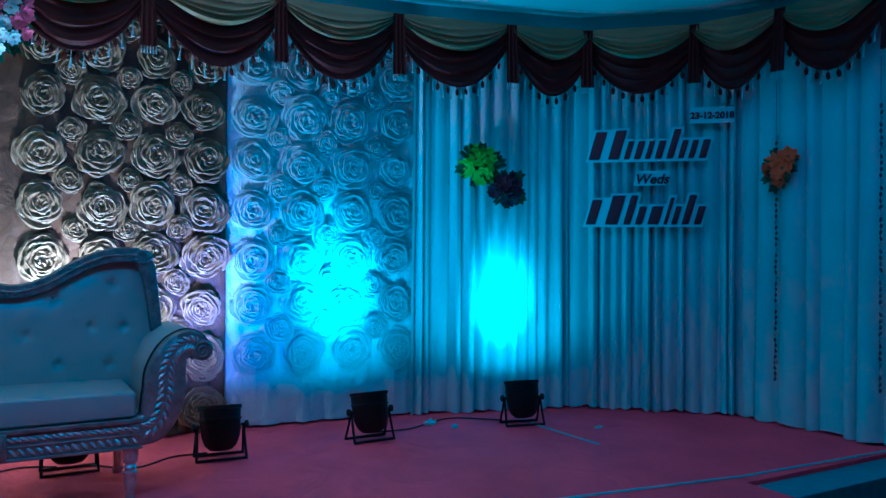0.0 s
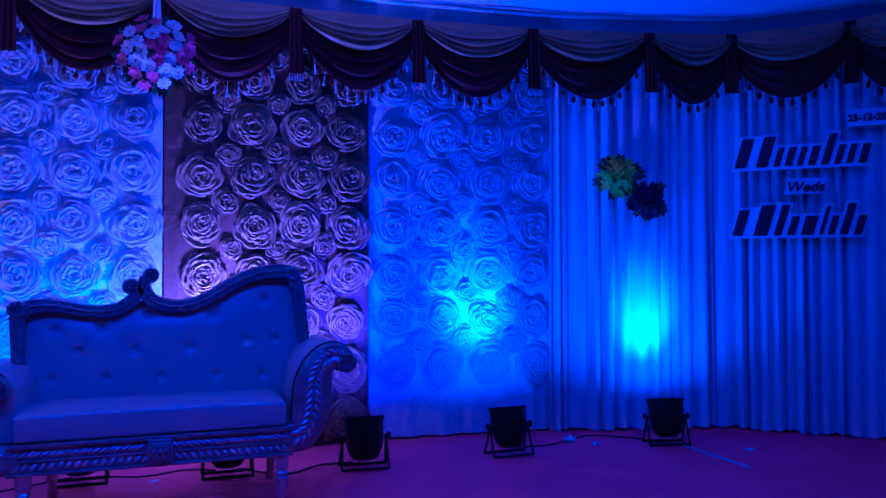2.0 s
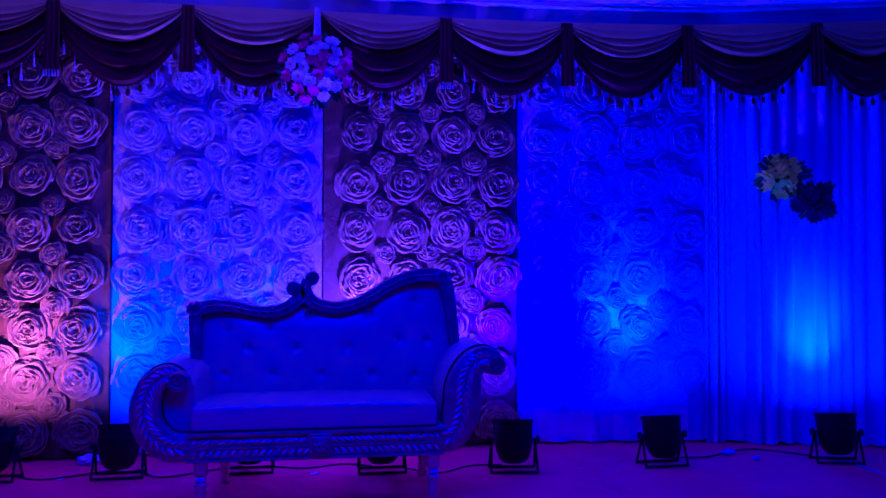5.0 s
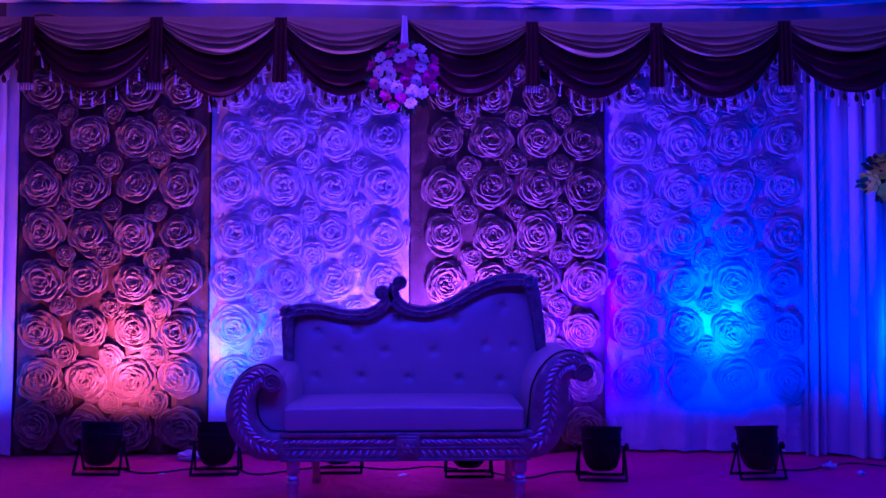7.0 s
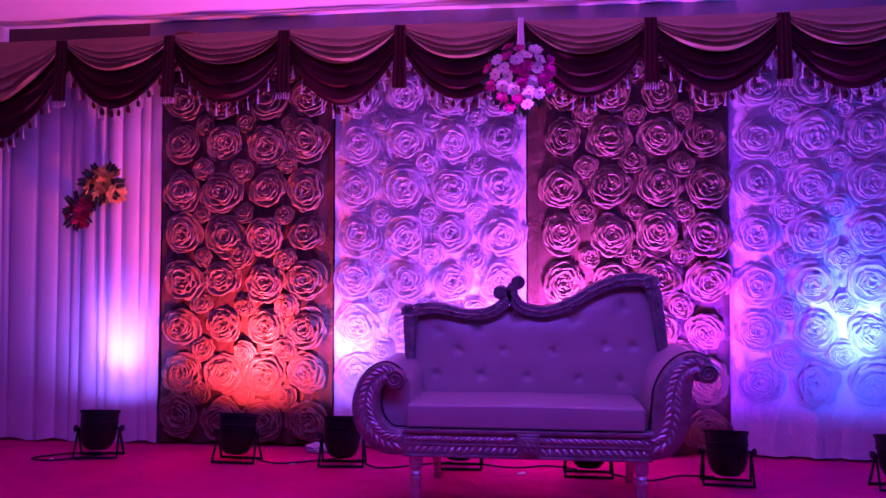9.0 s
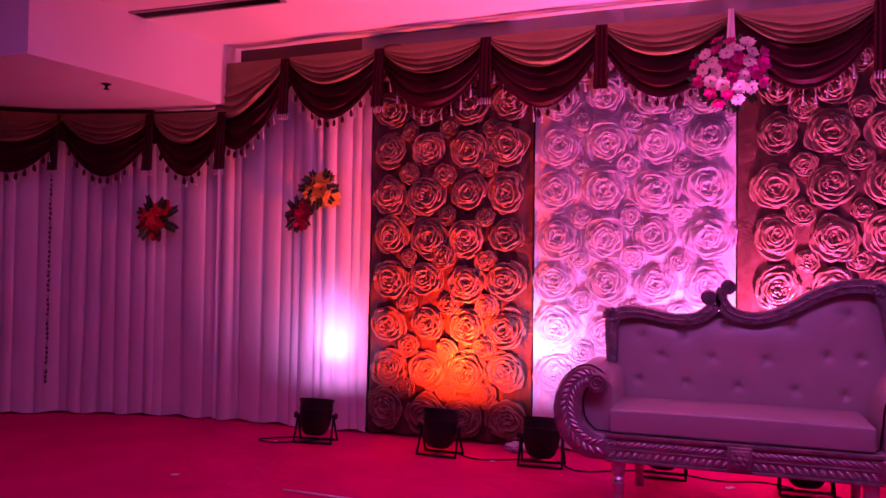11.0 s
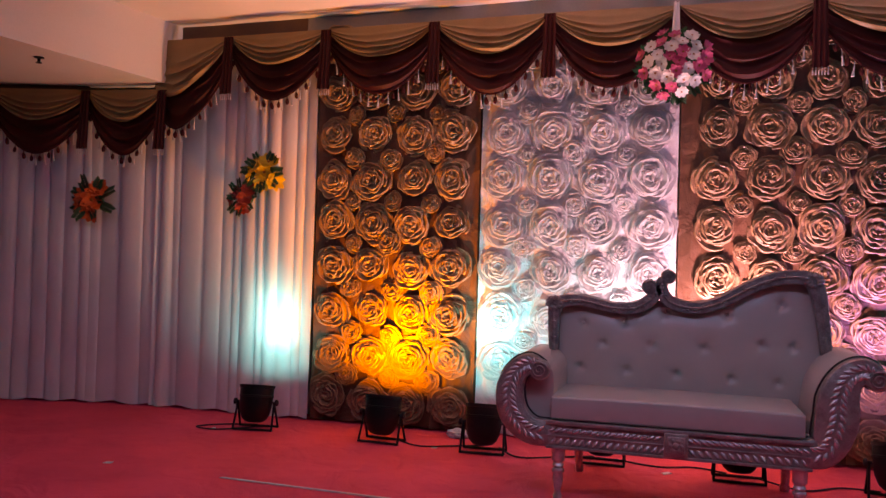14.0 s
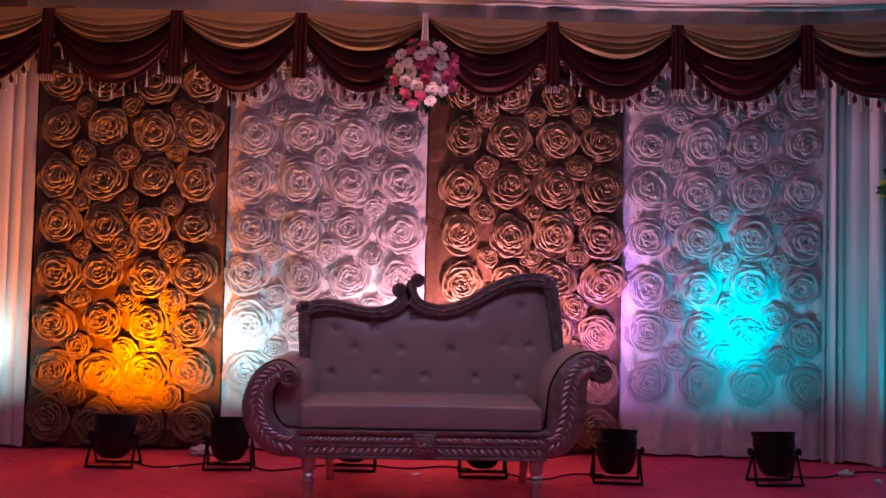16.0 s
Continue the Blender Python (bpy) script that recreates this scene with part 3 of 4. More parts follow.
    for j in range(65):
        v = j / 64
        row = []
        for i in range(130):
            x = -0.612 + 1.257 * i / 129
            z = 0.40 + (float(np.interp(x, xs, zs)) - 0.40) * v
            puff = 0.036 * (1 - (2 * v - 1) ** 4) * (1 - (2 * i / 129 - 1) ** 6) + 0.012 * math.sin(v * 3.1)
            for bx, bz in dots:
                q = math.hypot(x - bx, z - bz)
                puff -= 0.024 * math.exp(-(q / 0.017) ** 2) + 0.008 * math.exp(-(q / 0.05) ** 2) * (1 + 0.25 * math.cos(4 * math.atan2(z - bz, x - bx) + 1.57))
            row.append((x, yb - 0.05 - puff + 0.06 * (z - 0.4), z))
        rows.append(row)
    bm = sheet(bmesh.new(), rows)
    back = [[(x, yb + 0.10, z) for x, y, z in row[::8] + [row[-1]]] for row in rows[::8]]
    sheet(bm, back)
    rest = part("backrest", bm, LEATHER, s, "button-tufted cream leatherette backrest")
    for bx, bz in dots:
        bm = ball(bmesh.new(), (bx, yb - 0.052 + 0.06 * (bz - 0.4), bz), 0.009, (1, 0.7, 1), 2)
        part("button", bm, LEATHER, rest)
    # carved crest frame: two scrolled lengths that meet off the middle
    low = [(-0.628, 0.66), (-0.632, 0.80), (-0.618, 0.893), (-0.503, 0.918), (-0.341, 0.888), (-0.229, 0.890), (-0.160, 0.925), (-0.128, 0.970), (-0.136, 1.003)]
    high = [(-0.088, 1.045), (-0.098, 0.990), (-0.050, 0.925), (0.066, 0.902), (0.188, 0.936), (0.330, 1.018), (0.451, 1.062), (0.575, 1.064), (0.618, 1.010), (0.640, 0.902), (0.664, 0.70)]
    for pts, hs, disc in ((low, (0.026, 0.03, 0.034, 0.028, 0.026, 0.030, 0.032, 0.031, 0.028), (-0.158, 1.000)),
                          (high, (0.028, 0.031, 0.031, 0.028, 0.028, 0.030, 0.032, 0.036, 0.036, 0.03, 0.026), (-0.066, 1.052))):
        bm = bmesh.new()
        mid = ribbon(bm, pts, hs, yb - 0.085, yb + 0.05)
        scroll_disc(bm, *disc, yb - 0.092, yb + 0.05, 0.037)
        inner = [p + Vector((0, yb - 0.088, 0)) for p in mid]
        tube(bm, inner, 0.006, 6)
        rnd = random.Random(5)
        for p in mid[3:-3:2]:
            ball(bm, p + Vector((0, yb - 0.088, rnd.uniform(-0.012, 0.012))), rnd.uniform(0.008, 0.012), (1.3, 0.6, 0.8), 1)
        # leaf clump on the corner
        cx, cz = ((-0.630, 0.900) if pts is low else (0.600, 1.055))
        for k in range(9):
            a = k * 0.7
            ball(bm, Vector((cx + 0.03 * math.cos(a), yb - 0.085, cz + 0.026 * math.sin(a))), 0.020, (1, 0.7, 0.75), 1)
        part("crest_frame", bm, DARK_CARVED, s, "dark pewter carved and scrolled crest frame")
    # turned legs
    prof = [(0.012, 0.0), (0.022, 0.004), (0.024, 0.02), (0.017, 0.032), (0.016, 0.05), (0.022, 0.07), (0.026, 0.10), (0.023, 0.125), (0.030, 0.133), (0.030, 0.143),
            (0.021, 0.15), (0.028, 0.163), (0.021, 0.175), (0.032, 0.187), (0.032, 0.20), (0.034, 0.25)]
    for x, y in ((-0.545, -1.19), (0.497, -1.19)):
        part("leg", lathe(bmesh.new(), prof, Matrix.Translation((x, y, 0)), 18), LEAF_SILVER, s, "turned silver front leg")
    for x, sg in ((-0.50, -1), (0.515, 1)):
        path = spline([(x, -0.70, 0.26), (x, -0.69, 0.16), (x, -0.665, 0.07), (x, -0.64, 0.0)], 6)
        part("leg", tube(bmesh.new(), path, lambda f: 0.03 - 0.012 * f + (0.006 if f > 0.85 else 0), 10), LEAF_SILVER, s, "splayed silver back leg")
    return s


sofa()

# ---- stage can lights ----
def can_light(x, y, turn, tilt, beam, spill, colour):
    top = thing("stage_light", pose(x, y, 0, 0, 0, turn), "black metal stage can light standing on its yoke on the carpet", "stage light", "stage lights")
    head = Matrix.Translation((0, 0, 0.17)) @ pose(0, 0, 0, -tilt, 0, 0)
    bm = bmesh.new()
    lathe(bm, [(0.03, -0.128), (0.056, -0.122), (0.080, -0.10), (0.096, -0.06), (0.103, -0.015), (0.104, 0.03), (0.109, 0.032), (0.109, 0.04), (0.105, 0.042), (0.106, 0.085), (0.112, 0.088), (0.112, 0.105), (0.100, 0.105), (0.096, 0.07)], head, 28)
    can = part("can", bm, BLACK_METAL, top)
    part("lens", lathe(bmesh.new(), [(0.094, 0.066), (0.094, 0.074), (0.06, 0.08)], head, 24), LENS, can, "round glass lens")
    # two-legged yoke stand
    bm = bmesh.new()
    for sx in (-1, 1):
        for fy in (-0.062, 0.062):
            tube(bm, [Vector((sx * 0.120, 0, 0.175)), Vector((sx * 0.122, fy * 0.4, 0.10)), Vector((sx * 0.126, fy, 0.008))], 0.007, 6)
    for fy in (-0.062, 0.062):
        tube(bm, [Vector((-0.130, fy, 0.008)), Vector((0.130, fy, 0.008))], 0.008, 6)
    yoke = part("yoke", bm, BLACK_METAL, top, "black steel yoke stand")
    for sx in (-1, 1):
        bm = lathe(bmesh.new(), [(0.008, 0.0), (0.008, 0.02), (0.02, 0.022), (0.02, 0.036), (0.012, 0.04)], Matrix.Translation((sx * 0.106, 0, 0.17)) @ pose(0, 0, 0, 0, 90 * sx, 0), 12)
        part("knob", bm, BLACK_RUBBER, yoke)
    for watts, cone, lean in ((2.6 * beam, 45, 31), (0.62 * spill, 164, 12)):
        data = bpy.data.lights.new("can_lamp", "SPOT")
        data.energy, data.color, data.spot_size, data.spot_blend, data.shadow_soft_size = watts, colour, radians(cone), 1.0, 0.08
        lamp = new("can_lamp", data)
        lamp.matrix_world = top.matrix_world @ head @ Matrix.Translation((0, 0, 0.115)) @ pose(0, 0, 0, 180 - lean, 0, 0)
    return top


for row in CANS:
    can_light(*row)

wall_box("trim_fascia_dark", (-3.78, 0.0), (-2.474, 0.0), TOP - 0.06, CEIL + 0.03, 0.14, BROWN_TRIM, "bare dark brown board over the valance end")

# ---- flowers ----
def petal_mat(name, colour, second):
    return mat(name, colour, 0.6, second=second, scale=30, fine=120, bump=0.15, sheen=0.2, jitter=0.15, translucent=0.2)


LIME = petal_mat("lime_yellow_petals", (0.78, 0.86, 0.08), (0.60, 0.70, 0.05))
YELLOW = petal_mat("yellow_petals", (0.80, 0.62, 0.08), (0.65, 0.45, 0.05))
PURPLE = petal_mat("dark_purple_petals", (0.10, 0.015, 0.06), (0.05, 0.008, 0.03))
CRIMSON = petal_mat("crimson_petals", (0.40, 0.02, 0.04), (0.22, 0.01, 0.02))
ORANGE = petal_mat("orange_red_petals", (0.80, 0.14, 0.04), (0.60, 0.07, 0.03))
WHITE_P = petal_mat("white_petals", (0.80, 0.80, 0.78), (0.66, 0.67, 0.62))
PINK = petal_mat("pink_petals", (0.55, 0.05, 0.24), (0.38, 0.03, 0.15))
GREEN = mat("plastic_leaf_green", (0.035, 0.10, 0.03), 0.5, second=(0.02, 0.06, 0.02), scale=20)
CENTRE = mat("flower_centre", (0.30, 0.12, 0.03), 0.8, scale=60)


def bloom_mesh(material, seed, petals=8, layers=2, cup=0.35):
    """An artificial flower head, radius 1, opening along z."""
    rnd = random.Random(seed)
    bm = bmesh.new()
    for L in range(layers):
        scale = 1.0 - 0.32 * L
        for k in range(petals):
            a = 2 * math.pi * (k + 0.5 * L) / petals + rnd.uniform(-0.1, 0.1)
            m = pose(0, 0, 0.08 * L, 0, 0, math.degrees(a))
            rows = []
            w0 = 0.36 * scale * rnd.uniform(0.85, 1.15)
            lift = cup * (1 + 0.7 * L) * rnd.uniform(0.7, 1.3)
            for j in range(6):
                v = j / 5
                w = w0 * math.sin(math.pi * (0.12 + 0.80 * v)) ** 0.8
                if j == 5:
                    w *= 0.35
                rows.append([m @ Vector((0.08 + scale * v, u * w, lift * v * v * scale + 0.10 * abs(u) * (1 - v) + 0.04 * math.sin(v * 6 + k))) for u in (-1, -0.4, 0.4, 1)])
            sheet(bm, rows)
    n = len(bm.faces)
    lathe(bm, [(0.16, 0.02), (0.2, 0.12), (0.12, 0.2), (0.04, 0.22)], n=9)
    bm.faces.ensure_lookup_table()
    for f in bm.faces[n:]:
        f.material_index = 1
    return mesh_of(bm, "bloom", material, CENTRE)


def sprig_mesh():
    """A spray of narrow leaves, length 1 along x."""
    bm = bmesh.new()
    tube(bm, [Vector((0, 0, 0)), Vector((0.5, 0, 0.04)), Vector((1, 0, 0.0))], 0.012, 5)
    for k in range(9):
        x = 0.15 + 0.1 * k
        for sg in (1, -1):
            m = pose(x, 0, 0.03, 0, 8 * sg, 52 * sg)
            ln = 0.34 * (1.15 - 0.6 * abs(k / 8 - 0.4))
            sheet(bm, [[m @ Vector((ln * v, u * 0.055 * math.sin(math.pi * (0.1 + 0.85 * v)), 0.03 * math.sin(3 * v) + 0.02 * abs(u))) for u in (-1, 0, 1)] for v in (0, 0.3, 0.6, 0.85, 1)])
    return mesh_of(bm, "leaf_spray", GREEN)


SPRIG = sprig_mesh()
BLOOMS = {}


def blooms(material, petals, layers, cup):
    key = (material.name, petals)
    if key not in BLOOMS:
        BLOOMS[key] = [bloom_mesh(material, k, petals, layers, cup) for k in range(3)]
    return BLOOMS[key]


def flower_cluster(m, heads, radius, size, label, seed, leaves=10, reach=1.35, dome=0.6, count=0, back=0.0):
    """Blooms on a low dome that faces -y of m, ringed by leaf sprays. heads: list of mesh lists, dealt out in turn."""
    rnd = random.Random(seed)
    top = thing("flower_cluster", m, label, "flowers", "artificial flower clusters")
    n = count or max(5, int(4.2 * (radius / size) ** 2 * 0.55))
    for k in range(n):
        f = math.sqrt((k + 0.4) / n)
        a = k * 2.39996
        out = Vector((f * math.cos(a), -dome * math.sqrt(max(0, 1 - 0.9 * f * f)), f * math.sin(a))) * radius
        d = Vector((out.x * 0.9, out.y - 0.4 * radius, out.z * 0.9)).normalized()
        q = d.to_track_quat("Z", "Y").to_matrix().to_4x4()
        sc = size * rnd.uniform(0.85, 1.15)
        pick = rnd.choice(heads[k * len(heads) // n] if count else heads[k % len(heads)])
        share("bloom", pick, top, Matrix.Translation(out) @ q @ pose(0, 0, 0, rnd.uniform(-14, 14), rnd.uniform(-14, 14), rnd.uniform(0, 360)) @ Matrix.Diagonal((sc, sc, sc, 1)))
    for k in range(leaves):
        a = 6.283 * (k + rnd.uniform(-0.3, 0.3)) / leaves
        ln = radius * reach * rnd.uniform(0.75, 1.1)
        mm = pose(0, -0.015, 0, 0, 0, 0) @ Matrix.Rotation(-a, 4, "Y") @ pose(radius * 0.25, (rnd.uniform(-0.3, 0.0) + back) * radius, 0, rnd.uniform(60, 120), 0, rnd.uniform(-24, 6) * (1 - 1.5 * back)) @ Matrix.Diagonal((ln * 0.85, ln * 0.8, ln, 1))
        share("leaf_spray", SPRIG, top, mm)
    # wire back that fixes it to the drape
    part("wire_back", lathe(bmesh.new(), [(radius * 0.5, 0), (radius * 0.55, 0.02), (radius * 0.3, 0.05)], pose(0, 0.03, 0, 90), 12), GREEN, top)
    return top


SIDE = " fixed to the white curtain"
flower_cluster(pose(2.805, -0.30, 1.668, 0, 0, -14), [blooms(LIME, 8, 2, 0.35)], 0.115, 0.066, "lime yellow artificial flowers with dark leaves" + SIDE, 1)
flower_cluster(pose(2.993, -0.355, 1.520, 0, 0, -14), [blooms(PURPLE, 10, 3, 0.4)], 0.10, 0.060, "dark purple artificial flowers with green leaves" + SIDE, 2, 8, 1.3)
flower_cluster(pose(-2.73, -0.06, 1.665), [blooms(YELLOW, 8, 2, 0.35)], 0.11, 0.066, "yellow artificial flowers with dark green leaves" + SIDE, 3)
flower_cluster(pose(-2.87, -0.07, 1.490), [blooms(CRIMSON, 10, 3, 0.4)], 0.09, 0.056, "crimson artificial flowers with green leaves" + SIDE, 4, 8, 1.3)
flower_cluster(pose(-4.05, -0.13, 1.462), [blooms(ORANGE, 7, 2, 0.4)], 0.115, 0.075, "orange red artificial flowers with dark leaves" + SIDE, 5, 12, 1.45)
flower_cluster(pose(4.33, -1.525, 1.632, 0, 0, -88), [blooms(ORANGE, 7, 2, 0.4)], 0.10, 0.066, "orange red artificial flowers with dark leaves" + SIDE, 6, 10, 1.4)

# hanging bouquet in the middle of the valance
STAR, ROSY = blooms(WHITE_P, 9, 2, 0.22), blooms(PINK, 7, 2, 0.4)
bq = flower_cluster(pose(-0.052, -0.20, 2.265), [ROSY, STAR, STAR, STAR, ROSY, STAR, ROSY, STAR, ROSY, ROSY], 0.195, 0.041,
                    "round bouquet of white and pink artificial flowers hung on the valance", 7, 26, 0.95, 0.5, 31, 0.5)
rows = [[((u - 0.5) * (0.03 + 0.02 * v), -0.02 - 0.01 * math.sin(u * 8), 0.36 - 0.22 * v) for u in (0, 0.25, 0.5, 0.75, 1)] for v in (0, 0.25, 0.5, 0.75, 1)]
part("ribbon", sheet(bmesh.new(), rows), CURTAIN, bq, "white hanging ribbon")

# ---- bead strings ----
BEAD = mat("dark_bead", (0.22, 0.20, 0.20), 0.2, 0.6, jitter=0.3)
MIRROR_BEAD = mat("mirror_bead", (0.8, 0.8, 0.8), 0.12, 1.0)


def bead_string(x, y, z_top, z_bottom, seed):
    rnd = random.Random(seed)
    top = thing("bead_string", pose(x, y, z_bottom), "thin hanging string of dark beads with small mirrors", "bead string", "bead strings")
    h = z_top - z_bottom
    part("thread", tube(bmesh.new(), [Vector((0, 0, 0)), Vector((0.004, 0, h / 2)), Vector((0, 0, h + 0.35))], 0.0018, 5), BEAD, top)
    small = mesh_of(ball(bmesh.new(), (0, 0, 0), 0.011, (1, 0.8, 1.5), 1), "bead", BEAD)
    disc = mesh_of(lathe(bmesh.new(), [(0.012, -0.003), (0.017, 0), (0.012, 0.003)], pose(0, 0, 0, 90), 12), "mirror_disc", MIRROR_BEAD)
    z, k = 0.0, 0
    while z < h:
        if k % 5 == 3:
            share("mirror_disc", disc, top, pose(0, -0.008, z, rnd.uniform(-12, 12), 0, rnd.uniform(-20, 20)))
        else:
            share("bead", small, top, pose(rnd.uniform(-0.004, 0.004), -0.004, z, rnd.uniform(-25, 25), rnd.uniform(-25, 25), rnd.uniform(0, 90)))
        z += 0.036
        k += 1
    return top


bead_string(4.335, -1.46, 1.85, 0.29, 1)
bead_string(4.352, -2.135, 1.96, 0.32, 2)
bead_string(-5.30, -0.64, 1.72, 0.285, 3)
bead_string(-4.86, -0.36, 1.80, 0.245, 4)
bead_string(-5.63, -1.26, 2.0, 0.32, 5)

# ---- name boards on the angled curtain ----
BOARD = mat("white_board", (0.80, 0.79, 0.80), 0.6, second=(0.74, 0.73, 0.75), scale=6, bump=0.05)
PLUM = mat("plum_lettering", (0.07, 0.008, 0.03), 0.55, second=(0.05, 0.006, 0.022), scale=8)
SIGN = pose(3.58, -0.40, 0, 0, 0, math.degrees(math.atan2(-0.77, 0.82)))


def board(name, s0, s1, z0, z1, slant, label, bars=(), text="", size=0.1):
    """A board cut out along its raised lettering; s runs along the curtain. bars: gap, width and height of each letter's bar."""
    top = thing(name, SIGN @ pose((s0 + s1) / 2, -0.14, (z0 + z1) / 2), label, "sign", "wedding sign boards")
    w, h = s1 - s0, z1 - z0
    rim = 0.016
    low = -h / 2 + rim
    x, spans = -w / 2 + rim, []
    for gap, bw, tall in bars:
        x += gap
        spans.append((x + 0.12 * bw, x + 0.88 * bw, low + tall * (h - 2 * rim)))
        x += bw
    outline = [(-w / 2, -h / 2), (w / 2, -h / 2)]
    if spans:
        outline = [(spans[0][0] - rim, -h / 2), (spans[-1][1] + rim, -h / 2), (spans[-1][1] + rim, spans[-1][2] + rim)]
        for (a0, a1, at), (b0, b1, bt) in zip(spans[::-1][1:], spans[::-1]):
            if abs(at - bt) > 0.004:
                cut = b0 - rim if bt > at else a1 + rim
                outline += [(cut, bt + rim), (cut, at + rim)]
        outline.append((spans[0][0] - rim, spans[0][2] + rim))
    else:
        outline += [(w / 2, h / 2), (-w / 2, h / 2)]
    bm = bmesh.new()
    face = bm.faces.new([bm.verts.new((px + slant * pz, 0.012, pz)) for px, pz in outline])
    grown = bmesh.ops.extrude_face_region(bm, geom=[face])
    for v in grown["geom"]:
        if isinstance(v, bmesh.types.BMVert):
            v.co.y = -0.008
    back = part("backing_board", bm, BOARD, top, "white cut-out backing board", smooth=False)
    for x0, x1, zt in spans:
        bm = box(bmesh.new(), (x0, -0.020, low), (x1, -0.0085, zt), 0.005, 2)
        for v in bm.verts:
            v.co.x += slant * v.co.z
        part("letter_bar", bm, PLUM, back, "plum bar")
    if text:
        cu = bpy.data.curves.new("lettering", "FONT")
        cu.body, cu.size, cu.extrude, cu.align_x, cu.align_y, cu.shear, cu.offset = text, size, 0.005, "CENTER", "CENTER", slant, 0.0022
        src = new("lettering_curve", cu)
        bpy.context.view_layer.update()
        me = bpy.data.meshes.new_from_object(src.evaluated_get(bpy.context.evaluated_depsgraph_get()))
        bpy.data.objects.remove(src)
        me.materials.clear()
        me.materials.append(PLUM)
        ob = new("lettering", me)
        ob.parent = top
        ob.matrix_local = pose(0, -0.0145, -0.1 * size, 90, 0, 0)
        tagged(ob, "plum raised lettering")
    return top


SHORT = 0.62
board("name_board", 0.085, 0.925, 1.715, 1.945, 0.28, "white cut-out board with plum lettering above",
      [(0.0, 0.098, 0.96), (0.034, 0.094, 1.0)] + [(0.016, wd, tall) for wd, tall in ((0.050, SHORT), (0.058, SHORT), (0.046, SHORT), (0.060, SHORT), (0.060, 1.0), (0.050, SHORT), (0.050, SHORT), (0.062, SHORT))])
board("name_board", 0.07, 0.935, 1.27, 1.50, 0.28, "white cut-out board with plum lettering below",
      [(0.0, 0.086, 0.86), (0.040, 0.112, 1.0)] + [(0.016, wd, tall) for wd, tall in ((0.062, 1.0), (0.062, SHORT), (0.096, SHORT), (0.032, 0.92), (0.050, SHORT), (0.062, 1.0), (0.062, SHORT))])
board("middle_board", 0.40, 0.615, 1.552, 1.65, 0.25, "small white board lettered in plum between the larger boards", text="Weds", size=0.092)
board("date_board", 0.755, 1.035, 1.966, 2.07, 0.0, "small white date board lettered in plum", text="23-12-2018", size=0.060)

# ---- ceiling fittings ----
def slot(name, m, length, width, label):
    top = thing(name, m, label, "air vent")
    bm = bmesh.new()
    box(bm, (0, 0, -0.012), (length, 0.02, 0.0)), box(bm, (0, width - 0.02, -0.012), (length, width, 0.0))
    box(bm, (0, 0.02, -0.012), (0.02, width - 0.02, 0.0)), box(bm, (length - 0.02, 0.02, -0.012), (length, width - 0.02, 0.0))
    part("frame", bm, FASCIA, top, "grey frame", smooth=False)
    # shade inside the vent is a flat black sheet, with no recess behind
    part("backing", box(bmesh.new(), (0.02, 0.02, -0.004), (length - 0.02, width - 0.02, 0.0)), PIPING, top, "flat black sheet in place of the shaded opening", smooth=False)
    for k in range(5):
        y = 0.03 + (width - 0.06) * k / 4
        part("slat", box(bmesh.new(), (0.02, y - 0.003, -0.011), (length - 0.02, y + 0.003, -0.005)), BLACK_METAL, top, smooth=False)
    return top


slot("air_vent", pose(-3.68, -0.98, CEIL - 0.039, 0, -0.7, 2), 1.1, 0.13, "long dark slot air vent in the white ceiling")
slot("air_vent", pose(-4.733, -1.66, 2.45, 0, 0, -91) @ pose(0, 0, 0, 90, 0, 0), 1.5, 0.13, "long dark air grille in the soffit face")


def fitting(x, y):
    top = thing("sprinkler", pose(x, y, LOW), "small dark sprinkler head under the white soffit", "sprinkler")
    part("rose_plate", lathe(bmesh.new(), [(0.03, -0.001), (0.03, -0.006), (0.012, -0.012)], n=14), BLACK_METAL, top)
    part("nozzle", lathe(bmesh.new(), [(0.010, -0.01), (0.008, -0.03), (0.018, -0.034), (0.018, -0.038)], n=12), BLACK_METAL, top)


fitting(-3.84, -0.92)
fitting(-4.97, -0.85)

# ---- cables and litter on the carpet ----
def cable(points, seed):
    rnd = random.Random(seed)
    pts = spline([(x, y, 0.006) for x, y in points], 8)
    ob = new("cable", mesh_of(tube(bmesh.new(), pts, 0.005, 6), "cable", BLACK_RUBBER))
    return tagged(ob, "thin black power cable lying on the red carpet", "cable", "power cables")


cable([(-2.50, -0.30), (-2.75, -0.52), (-2.92, -0.50), (-2.80, -0.38), (-2.6, -0.30)], 1)
cable([(-1.62, -0.36), (-1.45, -0.46), (-1.25, -0.38), (-1.1, -0.30)], 2)
cable([(-1.0, -0.32), (-0.85, -0.50), (-0.62, -0.40), (-0.45, -0.32)], 3)
cable([(-0.33, -0.34), (-0.1, -0.42), (0.1, -0.36), (0.26, -0.42)], 4)
cable([(0.38, -0.44), (0.6, -0.62), (0.8, -0.50), (0.98, -0.50)], 5)
cable([(1.96, -0.48), (2.2, -0.50), (2.4, -0.40), (2.6, -0.36), (2.84, -0.56)], 6)

PLASTIC = mat("crumpled_plastic", (0.72, 0.75, 0.78), 0.25, second=(0.5, 0.52, 0.55), scale=30, bump=0.3)
PAPER = mat("paper_scrap", (0.75, 0.74, 0.70), 0.8, scale=20)
TAPE = mat("pale_tape", (0.62, 0.60, 0.62), 0.5, second=(0.35, 0.30, 0.33), scale=14, fine=80)


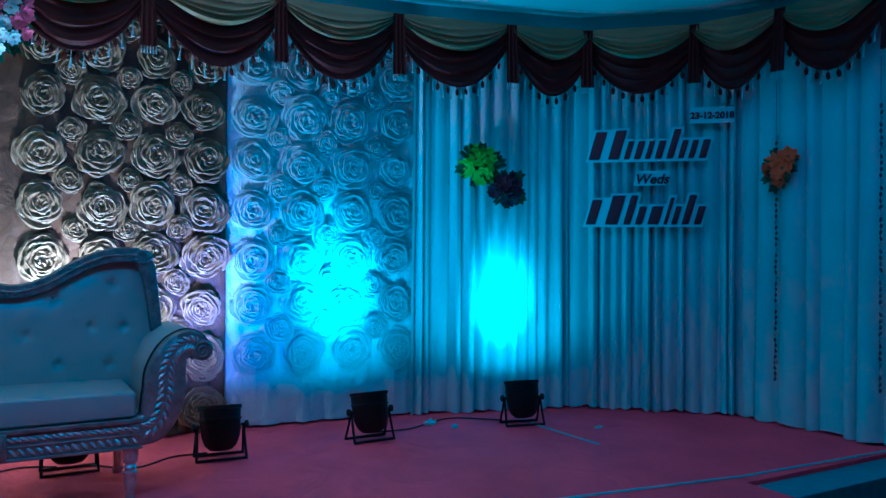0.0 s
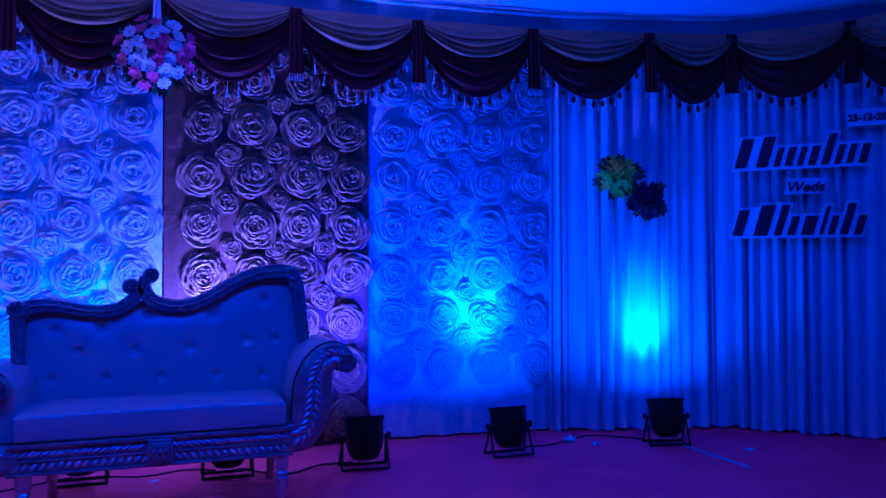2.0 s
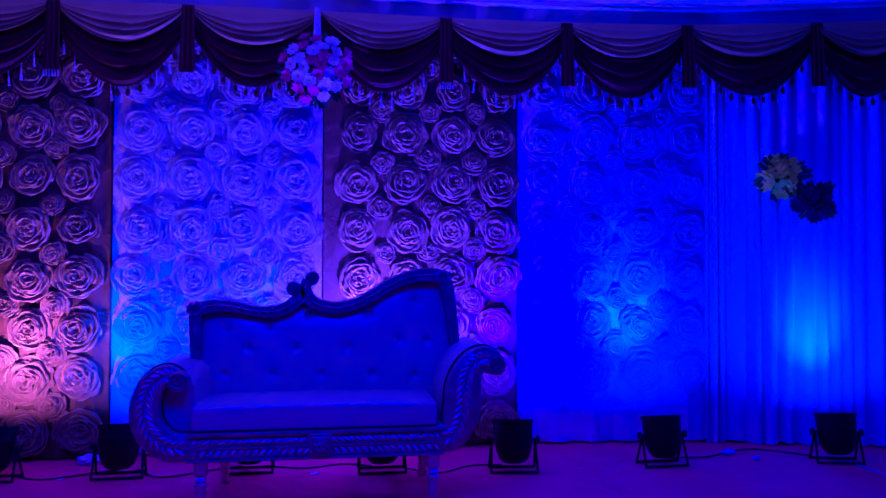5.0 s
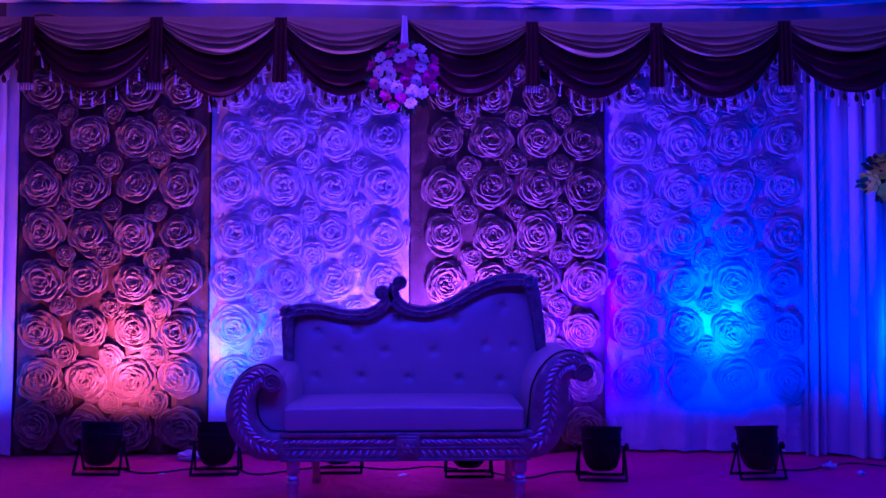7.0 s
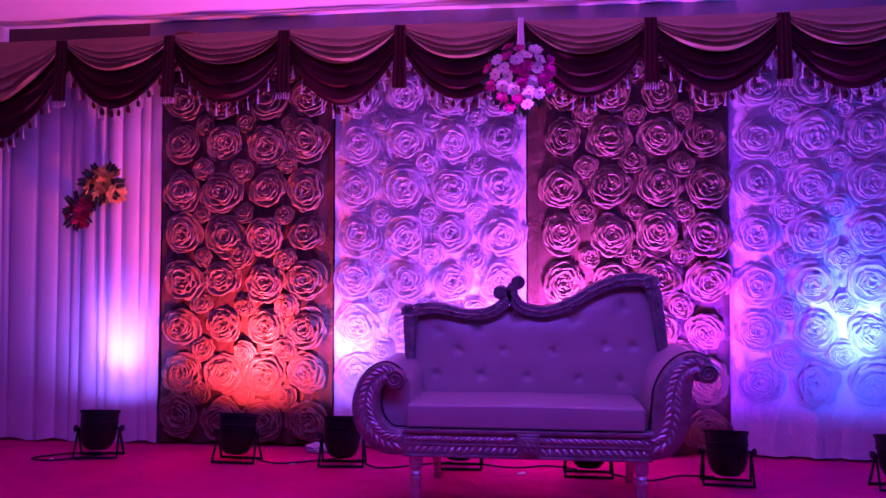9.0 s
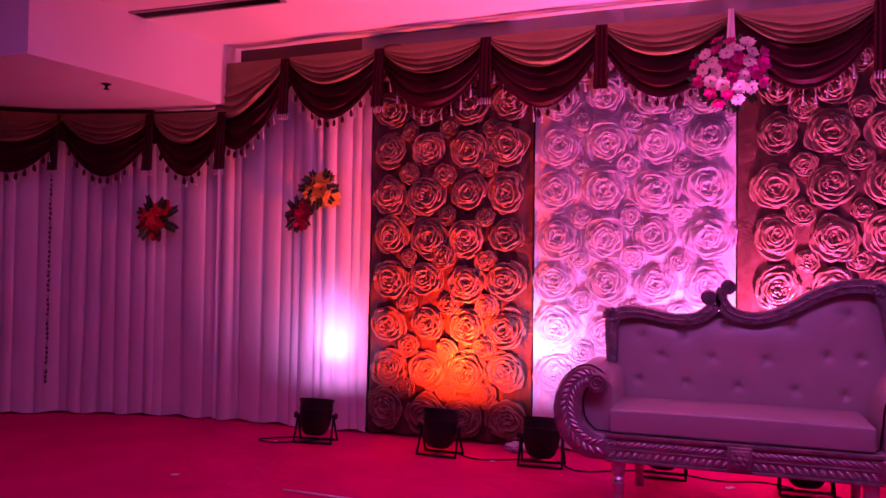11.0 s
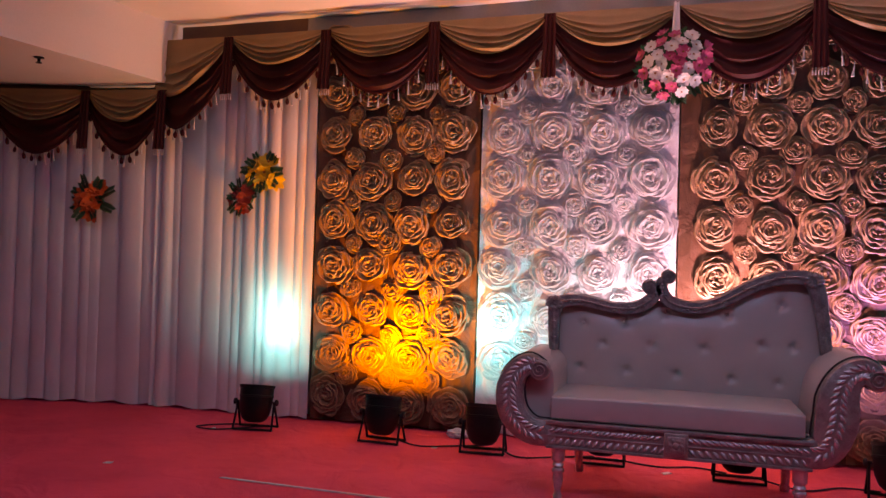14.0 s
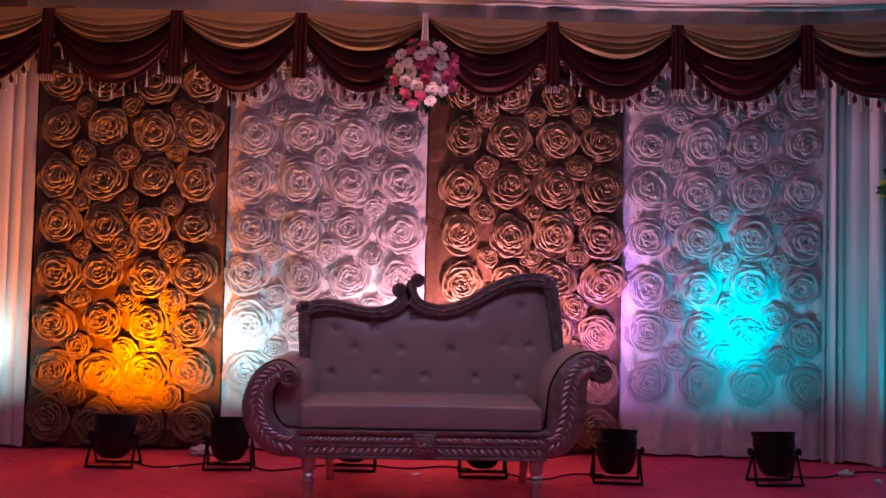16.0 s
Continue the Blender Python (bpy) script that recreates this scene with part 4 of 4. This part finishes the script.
def crumple(x, y, size, seed, label):
    rnd = random.Random(seed)
    bm = ball(bmesh.new(), (0, 0, 0), 1, (1, 1, 1), 3)
    for v in bm.verts:
        k = 0.75 + 0.45 * noise.noise(v.co * 2.3 + Vector((seed, 0, 0))) + 0.12 * noise.noise(v.co * 7)
        v.co = Vector((v.co.x * size * k, v.co.y * size * 0.7 * k, max(0.0, (v.co.z + 0.7) * size * 0.42 * k)))
    ob = new("crumpled_bag", mesh_of(bm, "crumpled_bag", PLASTIC))
    ob.matrix_world = pose(x, y, 0.001, 0, 0, rnd.uniform(0, 180))
    tagged(ob, label, "litter")


crumple(2.37, -0.45, 0.06, 1, "crumpled clear plastic bag on the red carpet")
crumple(2.47, -0.59, 0.035, 4, "small crumpled plastic wrapper on the red carpet")
crumple(-1.30, -0.14, 0.09, 2, "crumpled blue tinted plastic sheet by the backdrop")


def scrap(x, y, a, b, turn, material, name="paper_scrap", label="small torn paper scrap on the red carpet", cat="litter"):
    bm = box(bmesh.new(), (-a / 2, -b / 2, 0), (a / 2, b / 2, 0.003))
    for v in bm.verts:
        v.co.x += 0.15 * v.co.y
        v.co.z += 0.002 if v.co.x > 0 and v.co.z > 0 else 0
    ob = new(name, mesh_of(bm, name, material, smooth=False))
    ob.matrix_world = pose(x, y, 0.001, 0, 0, turn)
    tagged(ob, label, cat)


for x, y, a, b, t in ((3.27, -1.00, 0.07, 0.03, 20), (-0.05, -0.53, 0.05, 0.03, 40), (-2.85, -1.41, 0.04, 0.03, 10), (-2.80, -0.50, 0.03, 0.02, 70), (-1.36, -0.46, 0.03, 0.02, 0)):
    scrap(x, y, a, b, t, PAPER)
T_LABEL = "worn strip of pale tape on the red carpet"
scrap(-1.72, -1.455, 0.90, 0.018, -2, TAPE, "tape_strip", T_LABEL, "tape")
scrap(2.97, -1.03, 0.62, 0.016, 92, TAPE, "tape_strip", T_LABEL, "tape")
scrap(2.60, -2.08, 1.14, 0.022, -8.5, TAPE, "tape_strip", T_LABEL, "tape")
scrap(3.75, -2.19, 1.20, 0.022, -2.5, TAPE, "tape_strip", T_LABEL, "tape")

# dark rail where the low drapes meet the soffit
for i in range(3):
    a, b = Vector(LINE[i]), Vector(LINE[i + 1])
    d = (b - a).normalized()
    n_out = Vector((d.y, -d.x)) * 0.075
    wall_box(f"trim_rail_{i + 1}", a + n_out, b + n_out, 2.262, 2.288, 0.03, BROWN_TRIM, "dark curtain rail under the soffit")
